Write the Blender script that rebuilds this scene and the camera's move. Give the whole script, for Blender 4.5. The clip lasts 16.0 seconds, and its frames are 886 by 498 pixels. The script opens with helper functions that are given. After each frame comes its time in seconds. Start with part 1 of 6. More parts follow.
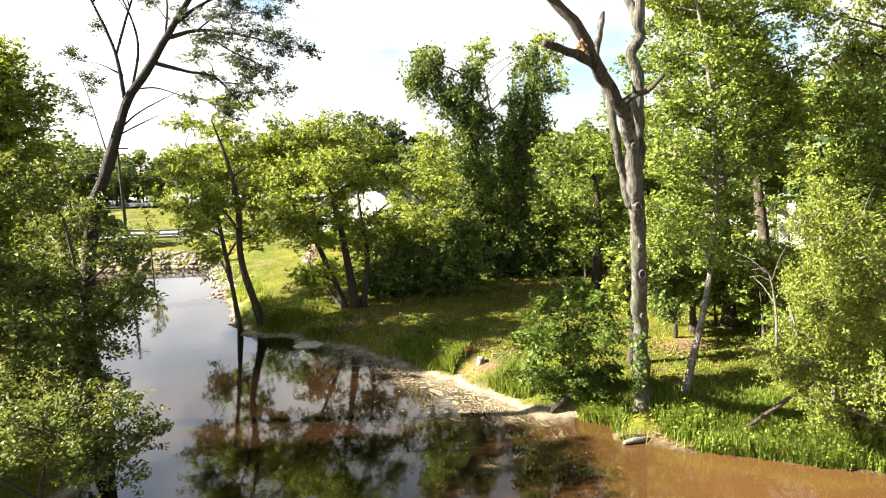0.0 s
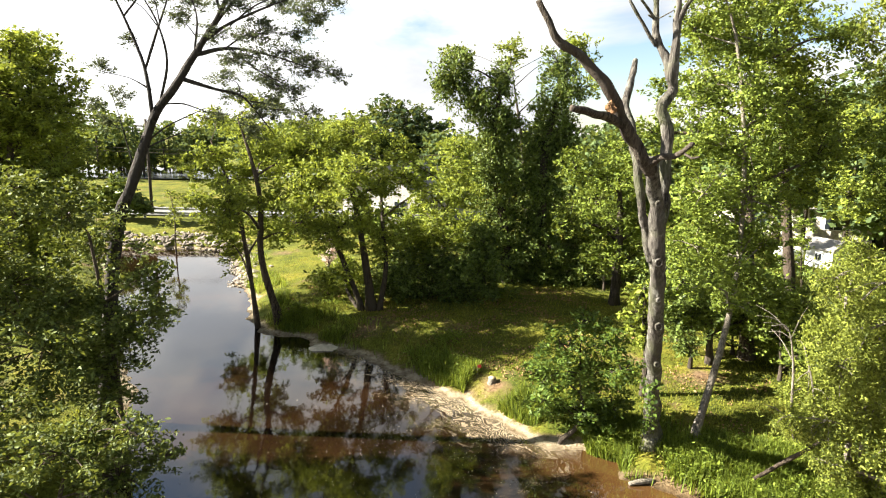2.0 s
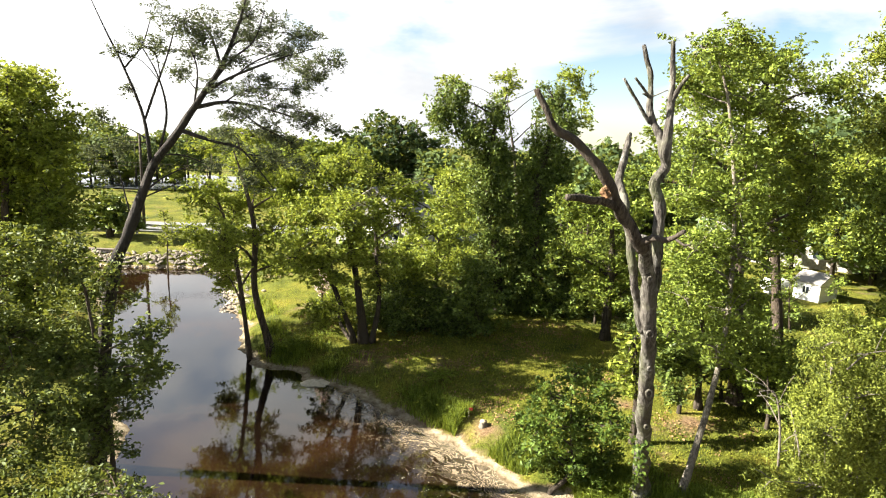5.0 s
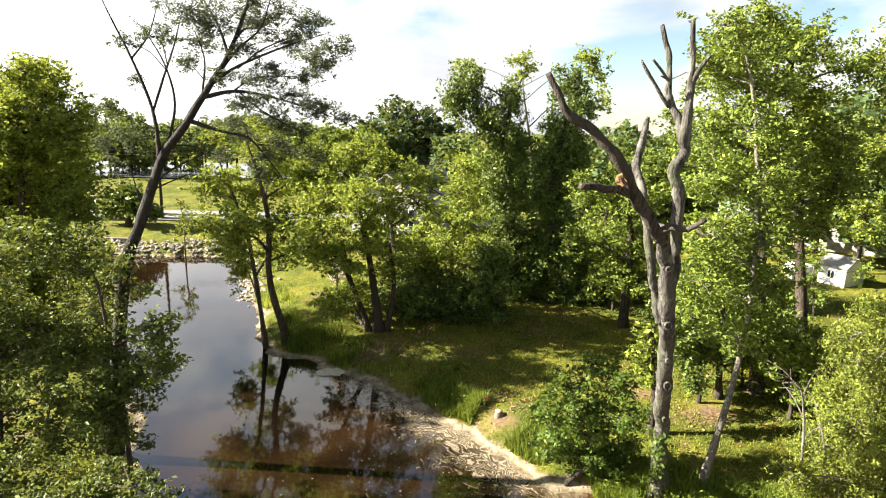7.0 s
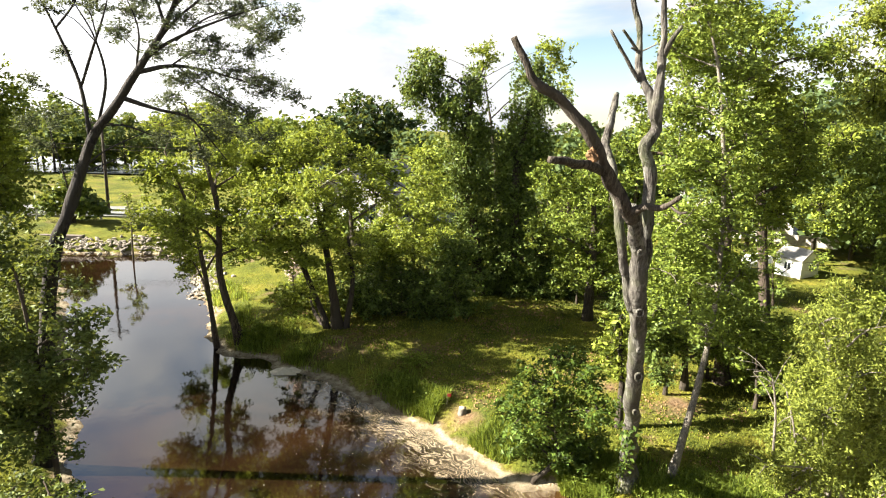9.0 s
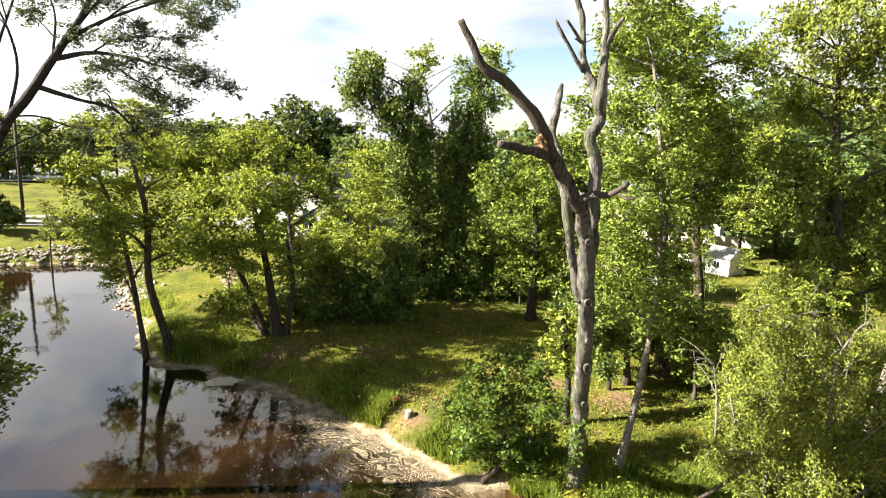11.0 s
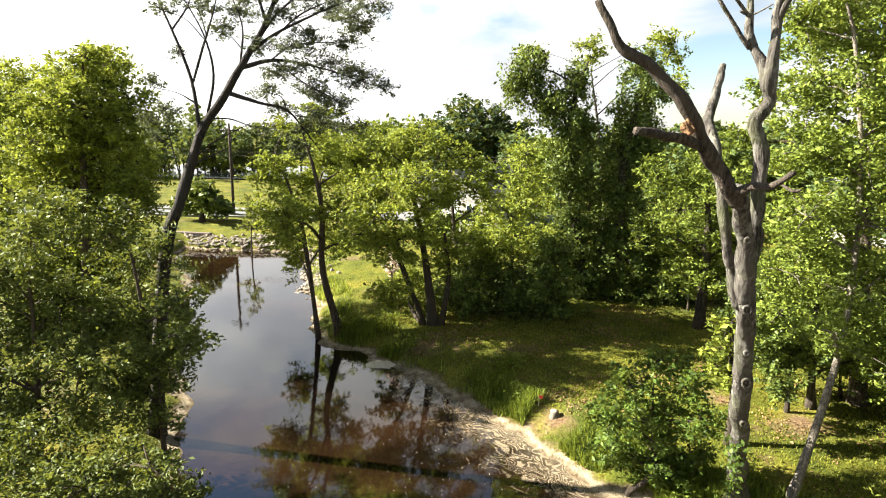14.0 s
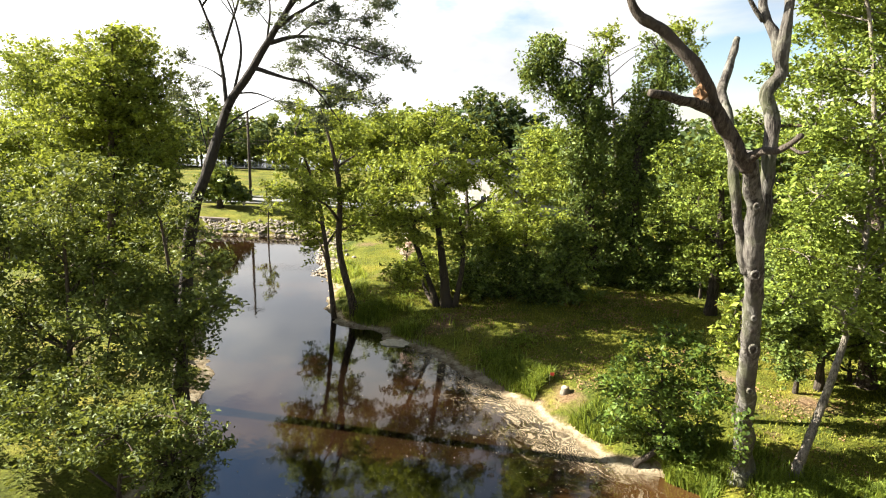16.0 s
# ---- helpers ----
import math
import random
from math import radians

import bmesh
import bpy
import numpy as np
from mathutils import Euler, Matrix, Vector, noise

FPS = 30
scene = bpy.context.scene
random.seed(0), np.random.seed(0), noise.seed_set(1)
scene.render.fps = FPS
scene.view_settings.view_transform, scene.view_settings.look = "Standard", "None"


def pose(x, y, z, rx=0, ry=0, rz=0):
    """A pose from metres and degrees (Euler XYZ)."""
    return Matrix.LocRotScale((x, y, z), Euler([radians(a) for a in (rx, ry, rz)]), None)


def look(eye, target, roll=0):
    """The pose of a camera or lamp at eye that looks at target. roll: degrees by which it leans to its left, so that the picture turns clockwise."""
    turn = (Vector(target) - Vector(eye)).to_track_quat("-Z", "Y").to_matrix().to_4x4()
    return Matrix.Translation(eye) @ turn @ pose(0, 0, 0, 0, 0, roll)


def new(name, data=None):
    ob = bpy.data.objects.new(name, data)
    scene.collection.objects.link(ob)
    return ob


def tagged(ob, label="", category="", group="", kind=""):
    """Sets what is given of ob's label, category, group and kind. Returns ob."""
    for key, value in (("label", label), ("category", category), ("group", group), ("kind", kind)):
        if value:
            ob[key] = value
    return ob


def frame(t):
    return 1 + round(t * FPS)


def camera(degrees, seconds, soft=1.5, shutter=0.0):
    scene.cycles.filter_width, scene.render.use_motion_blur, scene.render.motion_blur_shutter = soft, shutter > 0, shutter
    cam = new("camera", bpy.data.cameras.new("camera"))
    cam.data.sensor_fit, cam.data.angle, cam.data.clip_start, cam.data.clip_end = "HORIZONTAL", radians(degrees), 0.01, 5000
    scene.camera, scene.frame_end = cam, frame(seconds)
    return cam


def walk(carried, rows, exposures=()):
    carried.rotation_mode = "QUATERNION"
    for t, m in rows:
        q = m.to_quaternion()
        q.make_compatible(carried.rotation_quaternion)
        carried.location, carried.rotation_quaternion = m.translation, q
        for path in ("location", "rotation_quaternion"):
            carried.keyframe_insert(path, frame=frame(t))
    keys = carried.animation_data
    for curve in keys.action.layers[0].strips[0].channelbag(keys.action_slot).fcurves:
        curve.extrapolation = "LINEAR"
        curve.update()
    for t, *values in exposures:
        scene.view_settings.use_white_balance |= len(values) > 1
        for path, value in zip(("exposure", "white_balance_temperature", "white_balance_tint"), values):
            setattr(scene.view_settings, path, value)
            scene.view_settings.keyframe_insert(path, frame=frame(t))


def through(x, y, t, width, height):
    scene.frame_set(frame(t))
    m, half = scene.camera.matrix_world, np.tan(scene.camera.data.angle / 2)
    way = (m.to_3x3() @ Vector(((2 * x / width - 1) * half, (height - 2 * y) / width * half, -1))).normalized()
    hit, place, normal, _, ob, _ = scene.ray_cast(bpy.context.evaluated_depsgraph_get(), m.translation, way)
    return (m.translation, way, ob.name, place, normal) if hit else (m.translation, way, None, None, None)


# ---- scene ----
cam = camera(74.0, 16.0, soft=1.1)
# seconds, eye, yaw, pitch, roll
EXPOSURES = ((0.0, 2.58), (1.0, 2.46), (2.5, 2.30), (11.0, 2.34), (16.0, 2.28))
PATH = [
    (0.0, -0.000, 0.000, 7.150, 0.00, -8.68, 1.70),
    (0.5, 0.043, 0.049, 7.562, -0.10, -10.21, 0.75),
    (1.0, 0.106, 0.092, 7.878, -0.06, -10.75, -0.83),
    (1.5, 0.086, 0.154, 8.168, -0.29, -9.38, 0.00),
    (2.0, 0.071, 0.249, 8.481, 2.01, -10.90, -1.07),
    (2.5, 0.197, 0.269, 8.785, 5.45, -11.42, -0.91),
    (3.0, 0.173, 0.314, 9.003, 5.26, -10.74, -0.98),
    (3.5, -0.073, 0.254, 9.335, 2.41, -11.11, -1.45),
    (4.0, -0.088, 0.303, 9.466, 1.25, -10.39, 0.06),
    (4.2, -0.090, 0.306, 9.521, 1.22, -10.19, -2.68),
    (6.3, 0.112, 0.429, 9.878, 1.16, -10.98, -1.13),
    (6.5, 0.128, 0.558, 9.860, 1.25, -11.25, -1.73),
    (7.0, 0.067, 0.613, 9.796, 2.89, -11.76, -1.37),
    (7.5, 0.048, 0.758, 9.759, 3.03, -10.99, -1.77),
    (8.0, 0.019, 0.943, 9.697, 1.64, -11.74, -1.05),
    (8.2, 0.178, 1.136, 9.640, 1.12, -11.97, -1.62),
    (10.3, -0.058, 1.491, 9.050, -4.41, -11.14, -1.51),
    (10.5, -0.073, 1.491, 9.045, -4.91, -11.02, -2.79),
    (11.0, 0.019, 1.646, 9.007, -6.68, -10.71, -1.97),
    (11.5, 0.079, 1.797, 8.955, -9.28, -8.72, 0.22),
    (12.0, -0.096, 1.632, 8.984, -13.21, -11.07, -1.12),
    (12.5, 0.273, 2.085, 8.924, -12.91, -10.47, 1.08),
    (13.0, 0.140, 1.900, 8.963, -8.45, -11.01, -0.81),
    (13.5, 0.379, 1.987, 8.948, 2.33, -11.42, -1.15),
    (14.0, 0.638, 1.771, 8.909, 10.06, -11.30, -0.60),
    (14.5, 0.803, 1.546, 8.865, 13.58, -10.80, -1.33),
    (15.0, 0.841, 1.445, 8.797, 14.05, -11.24, -1.15),
    (15.5, 0.794, 1.416, 8.739, 12.13, -11.30, -0.45),
    (16.0, 0.630, 1.233, 8.417, 11.25, -11.67, -1.41),
]
walk(cam, [(t, pose(x, y, z, 90 + p, 0, w) @ pose(0, 0, 0, 0, 0, -r)) for t, x, y, z, w, p, r in PATH], EXPOSURES)

# ---- light ----
SUN_YAW, SUN_UP = 91.0, 30.5      # degrees to the left of ahead, degrees above the horizon
sun_way = Vector((-math.sin(radians(SUN_YAW)) * math.cos(radians(SUN_UP)), math.cos(radians(SUN_YAW)) * math.cos(radians(SUN_UP)), math.sin(radians(SUN_UP))))
sun = new("sun", bpy.data.lights.new("sun", "SUN"))
sun.data.energy, sun.data.angle, sun.data.color = 6.0, radians(0.6), (1.0, 0.94, 0.82)
sun.matrix_world = look(sun_way * 100, (0, 0, 0))

world = bpy.data.worlds.new("sky")
scene.world = world
world.use_nodes = True
wn, wl = world.node_tree.nodes, world.node_tree.links
wn.clear()


def wnode(kind, **kw):
    n = wn.new(kind)
    for k, v in kw.items():
        if k in n.inputs:
            n.inputs[k].default_value = v
    return n


sky = wn.new("ShaderNodeTexSky")
sky.sky_type, sky.sun_disc, sky.sun_elevation, sky.sun_rotation = "NISHITA", False, radians(SUN_UP), radians(-SUN_YAW)
sky.air_density, sky.dust_density = 1.0, 0.3
coord = wn.new("ShaderNodeTexCoord")
flat = wn.new("ShaderNodeMapping")
flat.inputs["Scale"].default_value = (1.0, 1.0, 2.2)
flat.inputs["Location"].default_value = (0.55, 0.2, 0.32)
wl.new(coord.outputs["Generated"], flat.inputs["Vector"])
puffs = wnode("ShaderNodeTexNoise", Scale=2.3, Detail=7.0, Roughness=0.55, Distortion=0.3)
wl.new(flat.outputs["Vector"], puffs.inputs["Vector"])
cover = wn.new("ShaderNodeValToRGB")
cover.color_ramp.elements[0].position, cover.color_ramp.elements[1].position = 0.40, 0.53
# two clear gaps in the cloud, and clouds that shine more towards the sun
fac = puffs.outputs["Fac"]
for way, near, deep in (((0.237, 0.964, 0.121), 0.985, 0.24), ((0.468, 0.871, 0.15), 0.990, 0.2)):
    dot, fall, cut = wn.new("ShaderNodeVectorMath"), wn.new("ShaderNodeMapRange"), wn.new("ShaderNodeMath")
    dot.operation, cut.operation = "DOT_PRODUCT", "SUBTRACT"
    dot.inputs[1].default_value = way
    wl.new(coord.outputs["Generated"], dot.inputs[0])
    wl.new(dot.outputs["Value"], fall.inputs["Value"])
    fall.inputs["From Min"].default_value, fall.inputs["From Max"].default_value, fall.inputs["To Max"].default_value = near, 1.0, deep
    wl.new(fac, cut.inputs[0])
    wl.new(fall.outputs["Result"], cut.inputs[1])
    fac = cut.outputs[0]
# broken cloud overhead that closes up towards the horizon
height, near_ground, close_up = wn.new("ShaderNodeSeparateXYZ"), wn.new("ShaderNodeMapRange"), wn.new("ShaderNodeMath")
close_up.operation = "ADD"
wl.new(coord.outputs["Generated"], height.inputs[0])
wl.new(height.outputs["Z"], near_ground.inputs["Value"])
near_ground.inputs["From Min"].default_value, near_ground.inputs["From Max"].default_value = 0.0, 0.55
near_ground.inputs["To Min"].default_value, near_ground.inputs["To Max"].default_value = 0.13, -0.06
wl.new(fac, close_up.inputs[0])
wl.new(near_ground.outputs["Result"], close_up.inputs[1])
wl.new(close_up.outputs[0], cover.inputs["Fac"])
body = wnode("ShaderNodeTexNoise", Scale=3.5, Detail=5.0, Roughness=0.5)
wl.new(flat.outputs["Vector"], body.inputs["Vector"])
tone = wn.new("ShaderNodeValToRGB")
tone.color_ramp.elements[0].position, tone.color_ramp.elements[0].color = 0.34, (0.62, 0.645, 0.69, 1)
tone.color_ramp.elements[1].position, tone.color_ramp.elements[1].color = 0.55, (1.0, 0.99, 0.96, 1)
wl.new(body.outputs["Fac"], tone.inputs["Fac"])
SKY, CLOUD = 0.04, 0.16
clear_air, cloud_air, mixed, sky_out = wnode("ShaderNodeBackground", Strength=SKY), wnode("ShaderNodeBackground", Strength=CLOUD), wn.new("ShaderNodeMixShader"), wn.new("ShaderNodeOutputWorld")
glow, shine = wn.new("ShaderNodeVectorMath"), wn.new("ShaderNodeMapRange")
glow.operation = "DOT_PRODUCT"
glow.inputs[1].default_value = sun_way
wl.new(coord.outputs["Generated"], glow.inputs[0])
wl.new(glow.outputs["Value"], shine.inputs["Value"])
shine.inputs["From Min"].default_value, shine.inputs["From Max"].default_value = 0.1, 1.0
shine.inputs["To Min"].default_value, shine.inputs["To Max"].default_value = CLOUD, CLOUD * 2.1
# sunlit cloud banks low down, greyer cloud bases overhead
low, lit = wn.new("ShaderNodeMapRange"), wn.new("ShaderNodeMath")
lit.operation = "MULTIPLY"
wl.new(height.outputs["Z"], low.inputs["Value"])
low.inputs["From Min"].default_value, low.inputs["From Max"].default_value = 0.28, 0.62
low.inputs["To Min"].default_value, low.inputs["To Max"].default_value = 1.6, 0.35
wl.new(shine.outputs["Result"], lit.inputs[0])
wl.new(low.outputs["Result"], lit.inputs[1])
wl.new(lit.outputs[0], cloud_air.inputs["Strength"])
wl.new(sky.outputs["Color"], clear_air.inputs["Color"])
wl.new(tone.outputs["Color"], cloud_air.inputs["Color"])
wl.new(cover.outputs["Color"], mixed.inputs["Fac"])
wl.new(clear_air.outputs[0], mixed.inputs[1])
wl.new(cloud_air.outputs[0], mixed.inputs[2])
wl.new(mixed.outputs[0], sky_out.inputs["Surface"])


# ---- materials ----
class Mat:
    """A small wrapper to write node materials in few lines."""

    def __init__(self, name, rough=0.8, metal=0.0, spec=0.3):
        self.m = bpy.data.materials.new(name)
        self.m.use_nodes = True
        self.n, self.l = self.m.node_tree.nodes, self.m.node_tree.links
        self.b = self.n["Principled BSDF"]
        self.out = self.n["Material Output"]
        self.b.inputs["Roughness"].default_value = rough
        self.b.inputs["Metallic"].default_value = metal
        self.b.inputs["Specular IOR Level"].default_value = spec

    def node(self, kind, **kw):
        n = self.n.new(kind)
        for k, v in kw.items():
            n.inputs[k.replace("_", " ")].default_value = v
        return n

    def link(self, a, b):
        self.l.new(a, b)

    def coords(self, scale=(1, 1, 1), loc=(0, 0, 0), rot=(0, 0, 0)):
        g = self.n.new("ShaderNodeNewGeometry")
        m = self.node("ShaderNodeMapping", Scale=scale, Location=loc, Rotation=rot)
        self.link(g.outputs["Position"], m.inputs["Vector"])
        return m.outputs["Vector"]

    def noise(self, vec, scale, detail=4.0, rough=0.55, dist=0.0):
        n = self.node("ShaderNodeTexNoise", Scale=scale, Detail=detail, Roughness=rough, Distortion=dist)
        self.link(vec, n.inputs["Vector"])
        return n.outputs["Fac"]

    def ramp(self, fac, stops):
        r = self.n.new("ShaderNodeValToRGB")
        e = r.color_ramp.elements
        while len(e) < len(stops):
            e.new(0.5)
        for el, (p, c) in zip(e, stops):
            el.position, el.color = p, (*c, 1) if len(c) == 3 else c
        self.link(fac, r.inputs["Fac"])
        return r.outputs["Color"]

    def mix(self, fac, a, b, how="MIX"):
        m = self.n.new("ShaderNodeMix")
        m.data_type, m.blend_type = "RGBA", how
        ins = [s for s in m.inputs if s.type == "RGBA"]
        for sock, v in ((m.inputs[0], fac), (ins[0], a), (ins[1], b)):
            if hasattr(v, "is_linked"):
                self.link(v, sock)
            elif isinstance(v, tuple):
                sock.default_value = (*v, 1)
            else:
                sock.default_value = v
        return [s for s in m.outputs if s.type == "RGBA"][0]

    def math(self, op, a, b=0.0):
        m = self.n.new("ShaderNodeMath")
        m.operation = op
        for sock, v in zip(m.inputs, (a, b)):
            if hasattr(v, "is_linked"):
                self.link(v, sock)
            else:
                sock.default_value = v
        return m.outputs[0]

    def bump(self, height, strength=0.4, distance=0.05):
        b = self.node("ShaderNodeBump", Strength=strength, Distance=distance)
        self.link(height, b.inputs["Height"])
        self.link(b.outputs["Normal"], self.b.inputs["Normal"])
        return b

    def colour(self, c):
        if isinstance(c, tuple):
            self.b.inputs["Base Color"].default_value = (*c, 1)
        else:
            self.link(c, self.b.inputs["Base Color"])


def plain(name, c, rough=0.7, spec=0.3, vary=0.25, scale=3.0, relief=0.2, metal=0.0):
    """Paint, stone, sand: a base colour with grain at two sizes."""
    m = Mat(name, rough, metal, spec)
    v = m.coords()
    lo, hi = tuple(x * (1 - vary) for x in c), tuple(min(1, x * (1 + vary)) for x in c)
    big = m.ramp(m.noise(v, scale), [(0.3, lo), (0.7, hi)])
    fine = m.ramp(m.noise(v, scale * 14, 3), [(0.3, (0.82, 0.82, 0.82)), (0.7, (1, 1, 1))])
    m.colour(m.mix(1.0, big, fine, "MULTIPLY"))
    m.bump(m.noise(v, scale * 10, 5), relief, 0.03)
    return m.m


def bark(name, dark, light, scale=1.0, moss=0.0, lichen=0.0):
    m = Mat(name, 0.9, 0, 0.15)
    v = m.coords((6 * scale, 6 * scale, 1.1 * scale))
    rid = m.noise(v, 3.0, 6, 0.65, 0.6)
    patch = m.noise(m.coords(), 0.9 * scale, 4)
    c = m.ramp(rid, [(0.40, dark), (0.58, light)])
    streak = m.noise(m.coords((3.0 * scale, 3.0 * scale, 0.35 * scale)), 2.2, 5, 0.6, 0.4)
    c = m.mix(m.ramp(streak, [(0.52, (0, 0, 0)), (0.68, (0.85, 0.85, 0.85))]), c, tuple(0.75 * a for a in dark))
    c = m.mix(m.ramp(patch, [(0.42, (0, 0, 0)), (0.66, (1, 1, 1))]), c, tuple(0.5 * (a + b) * 1.15 for a, b in zip(dark, light)))
    if moss:
        c = m.mix(m.math("MULTIPLY", m.ramp(m.noise(m.coords(), 1.6, 5), [(0.5, (0, 0, 0)), (0.65, (1, 1, 1))]), moss), c, (0.10, 0.13, 0.03))
    if lichen:
        spots = m.math("MULTIPLY", m.ramp(m.noise(m.coords((1, 1, 0.6)), 5.5, 5, 0.65, 0.5), [(0.52, (0, 0, 0)), (0.62, (1, 1, 1))]), lichen)
        c = m.mix(spots, c, (0.27, 0.26, 0.225))
    m.colour(c)
    m.bump(m.math("ADD", rid, m.math("MULTIPLY", m.noise(m.coords((1, 1, 0.5)), 7.0, 6, 0.7), 0.6)), 0.9, 0.06)
    return m.m


def leaf(name, dark, light, gloss=0.5, through=0.3, warm=(0.34, 0.35, 0.04)):
    """Leaves: each one its own tone, lit through from behind."""
    m = Mat(name, gloss + 0.1, 0, 0.16)
    g = m.n.new("ShaderNodeNewGeometry")
    r = g.outputs["Random Per Island"]
    patch = m.noise(m.coords(), 0.55, 3)
    pick = m.math("ADD", m.math("MULTIPLY", r, 0.65), m.math("MULTIPLY", patch, 0.4))
    c = m.ramp(pick, [(0.16, tuple(x * 0.8 for x in dark)), (0.64, light), (0.96, tuple(min(1, x * 1.5) for x in light))])
    m.colour(c)
    t = m.n.new("ShaderNodeBsdfTranslucent")
    m.link(m.mix(0.55, m.mix(1.0, c, (1.5, 1.5, 1.3), "MULTIPLY"), warm), t.inputs["Color"])
    mixer = m.node("ShaderNodeMixShader", Fac=through)
    m.link(m.b.outputs[0], mixer.inputs[1])
    m.link(t.outputs[0], mixer.inputs[2])
    m.link(mixer.outputs[0], m.out.inputs["Surface"])
    return m.m


LEAF_MID = leaf("leaf_mid_green", (0.028, 0.048, 0.012), (0.163, 0.212, 0.033), 0.5, 0.22)
LEAF_LIGHT = leaf("leaf_light_green", (0.042, 0.066, 0.016), (0.218, 0.262, 0.039), 0.5, 0.34)
LEAF_THICKET = leaf("leaf_thicket", (0.020, 0.035, 0.011), (0.118, 0.148, 0.036), 0.5, 0.2)
# ivy's dark green; on understory shrubs it puts tree shade into the colour
LEAF_DARK = leaf("leaf_dark_ivy_shade", (0.013, 0.028, 0.009), (0.120, 0.165, 0.036), 0.4, 0.16)
LEAF_WILLOW = leaf("leaf_willow", (0.040, 0.060, 0.015), (0.195, 0.225, 0.038))
LEAF_PINE = leaf("leaf_needles", (0.026, 0.038, 0.022), (0.085, 0.100, 0.050), 0.6, 0.2, (0.2, 0.22, 0.07))
LEAF_BUSH = leaf("leaf_bush", (0.016, 0.036, 0.009), (0.090, 0.140, 0.024), 0.4, 0.28)
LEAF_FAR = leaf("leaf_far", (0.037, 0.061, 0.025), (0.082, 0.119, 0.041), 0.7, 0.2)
GRASS = leaf("grass_blade", (0.045, 0.062, 0.010), (0.190, 0.195, 0.026), 0.6, 0.35)
WEED = leaf("weed_blade", (0.030, 0.055, 0.008), (0.160, 0.210, 0.030), 0.5, 0.4)
BARK_GREY = bark("bark_weathered_grey", (0.018, 0.015, 0.013), (0.128, 0.115, 0.098), 1.0, 0.25, 0.45)
BARK_DEAD = bark("bark_dead_dark", (0.018, 0.014, 0.011), (0.10, 0.082, 0.064), 1.3)
BARK_BROWN = bark("bark_brown", (0.029, 0.022, 0.016), (0.107, 0.082, 0.061), 1.2)
BARK_PALE = bark("bark_pale", (0.095, 0.080, 0.062), (0.25, 0.22, 0.175), 1.5)
BARK_PINE = bark("bark_pine", (0.016, 0.014, 0.013), (0.062, 0.054, 0.047), 1.1)
BARK_DARK = bark("bark_dark", (0.025, 0.020, 0.016), (0.082, 0.066, 0.049), 1.0)
HEART = plain("broken_wood", (0.20, 0.115, 0.06), 0.9, 0.1, 0.5, 12, 0.6)
BLOSSOM = leaf("pale_blossom", (0.45, 0.30, 0.26), (0.75, 0.62, 0.55), 0.7, 0.3, (0.6, 0.4, 0.35))
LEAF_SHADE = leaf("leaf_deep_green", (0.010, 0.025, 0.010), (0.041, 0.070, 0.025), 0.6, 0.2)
FOAM = plain("river_foam", (0.55, 0.49, 0.37), 0.9, 0.2, 0.2, 6, 0.3)


# ---- mesh helpers ----
class Shape:
    """Collects tubes and leaves as arrays and turns them into one mesh."""

    def __init__(self):
        self.v, self.f, self.k = [], [], 0

    def add(self, verts, faces):
        verts = np.asarray(verts, float)
        self.v.append(verts)
        self.f.extend(tuple(i + self.k for i in fc) for fc in faces)
        self.k += len(verts)

    def tube(self, path, radii, sides=8, wobble=0.0, cap=True, rng=None):
        path = [Vector(p) for p in path]
        rng = rng or random
        rings, ref = [], Vector((0.31, 0.9, 0.2))
        for i, p in enumerate(path):
            d = (path[min(i + 1, len(path) - 1)] - path[max(i - 1, 0)])
            d = d.normalized() if d.length > 1e-6 else Vector((0, 0, 1))
            a = d.cross(ref)
            a = a.normalized() if a.length > 1e-3 else d.cross(Vector((1, 0, 0))).normalized()
            b = d.cross(a)
            ring = []
            for s in range(sides):
                w = 2 * math.pi * s / sides
                r = radii[i] * (1 + wobble * (noise.noise(p * 2.3 + Vector((math.cos(w), math.sin(w), 0)) * 1.7)))
                ring.append(p + (a * math.cos(w) + b * math.sin(w)) * r)
            rings.append(ring)
        verts = [tuple(q) for ring in rings for q in ring]
        faces = []
        for i in range(len(path) - 1):
            for s in range(sides):
                n = (s + 1) % sides
                faces.append((i * sides + s, i * sides + n, (i + 1) * sides + n, (i + 1) * sides + s))
        if cap:
            faces.append(tuple(range(sides - 1, -1, -1)))
            faces.append(tuple(range((len(path) - 1) * sides, len(path) * sides)))
        self.add(verts, faces)

    def mesh(self, name, material, smooth=True):
        me = bpy.data.meshes.new(name)
        me.from_pydata(np.concatenate(self.v).tolist(), [], self.f)
        me.materials.append(material)
        if smooth:
            me.polygons.foreach_set("use_smooth", [True] * len(me.polygons))
        me.update()
        return me


def smooth_path(points, steps=5):
    """A rounded line through a few points (x, y, z, r), as path and radii."""
    p = [np.array(q, float) for q in points]
    p = [2 * p[0] - p[1]] + p + [2 * p[-1] - p[-2]]
    out = []
    for i in range(1, len(p) - 2):
        for s in range(steps):
            t = s / steps
            out.append(0.5 * (2 * p[i] + (p[i + 1] - p[i - 1]) * t + (2 * p[i - 1] - 5 * p[i] + 4 * p[i + 1] - p[i + 2]) * t * t + (3 * p[i] - p[i - 1] - 3 * p[i + 1] + p[i + 2]) * t ** 3))
    out.append(p[-2])
    return [tuple(q[:3]) for q in out], [max(0.004, q[3]) for q in out]


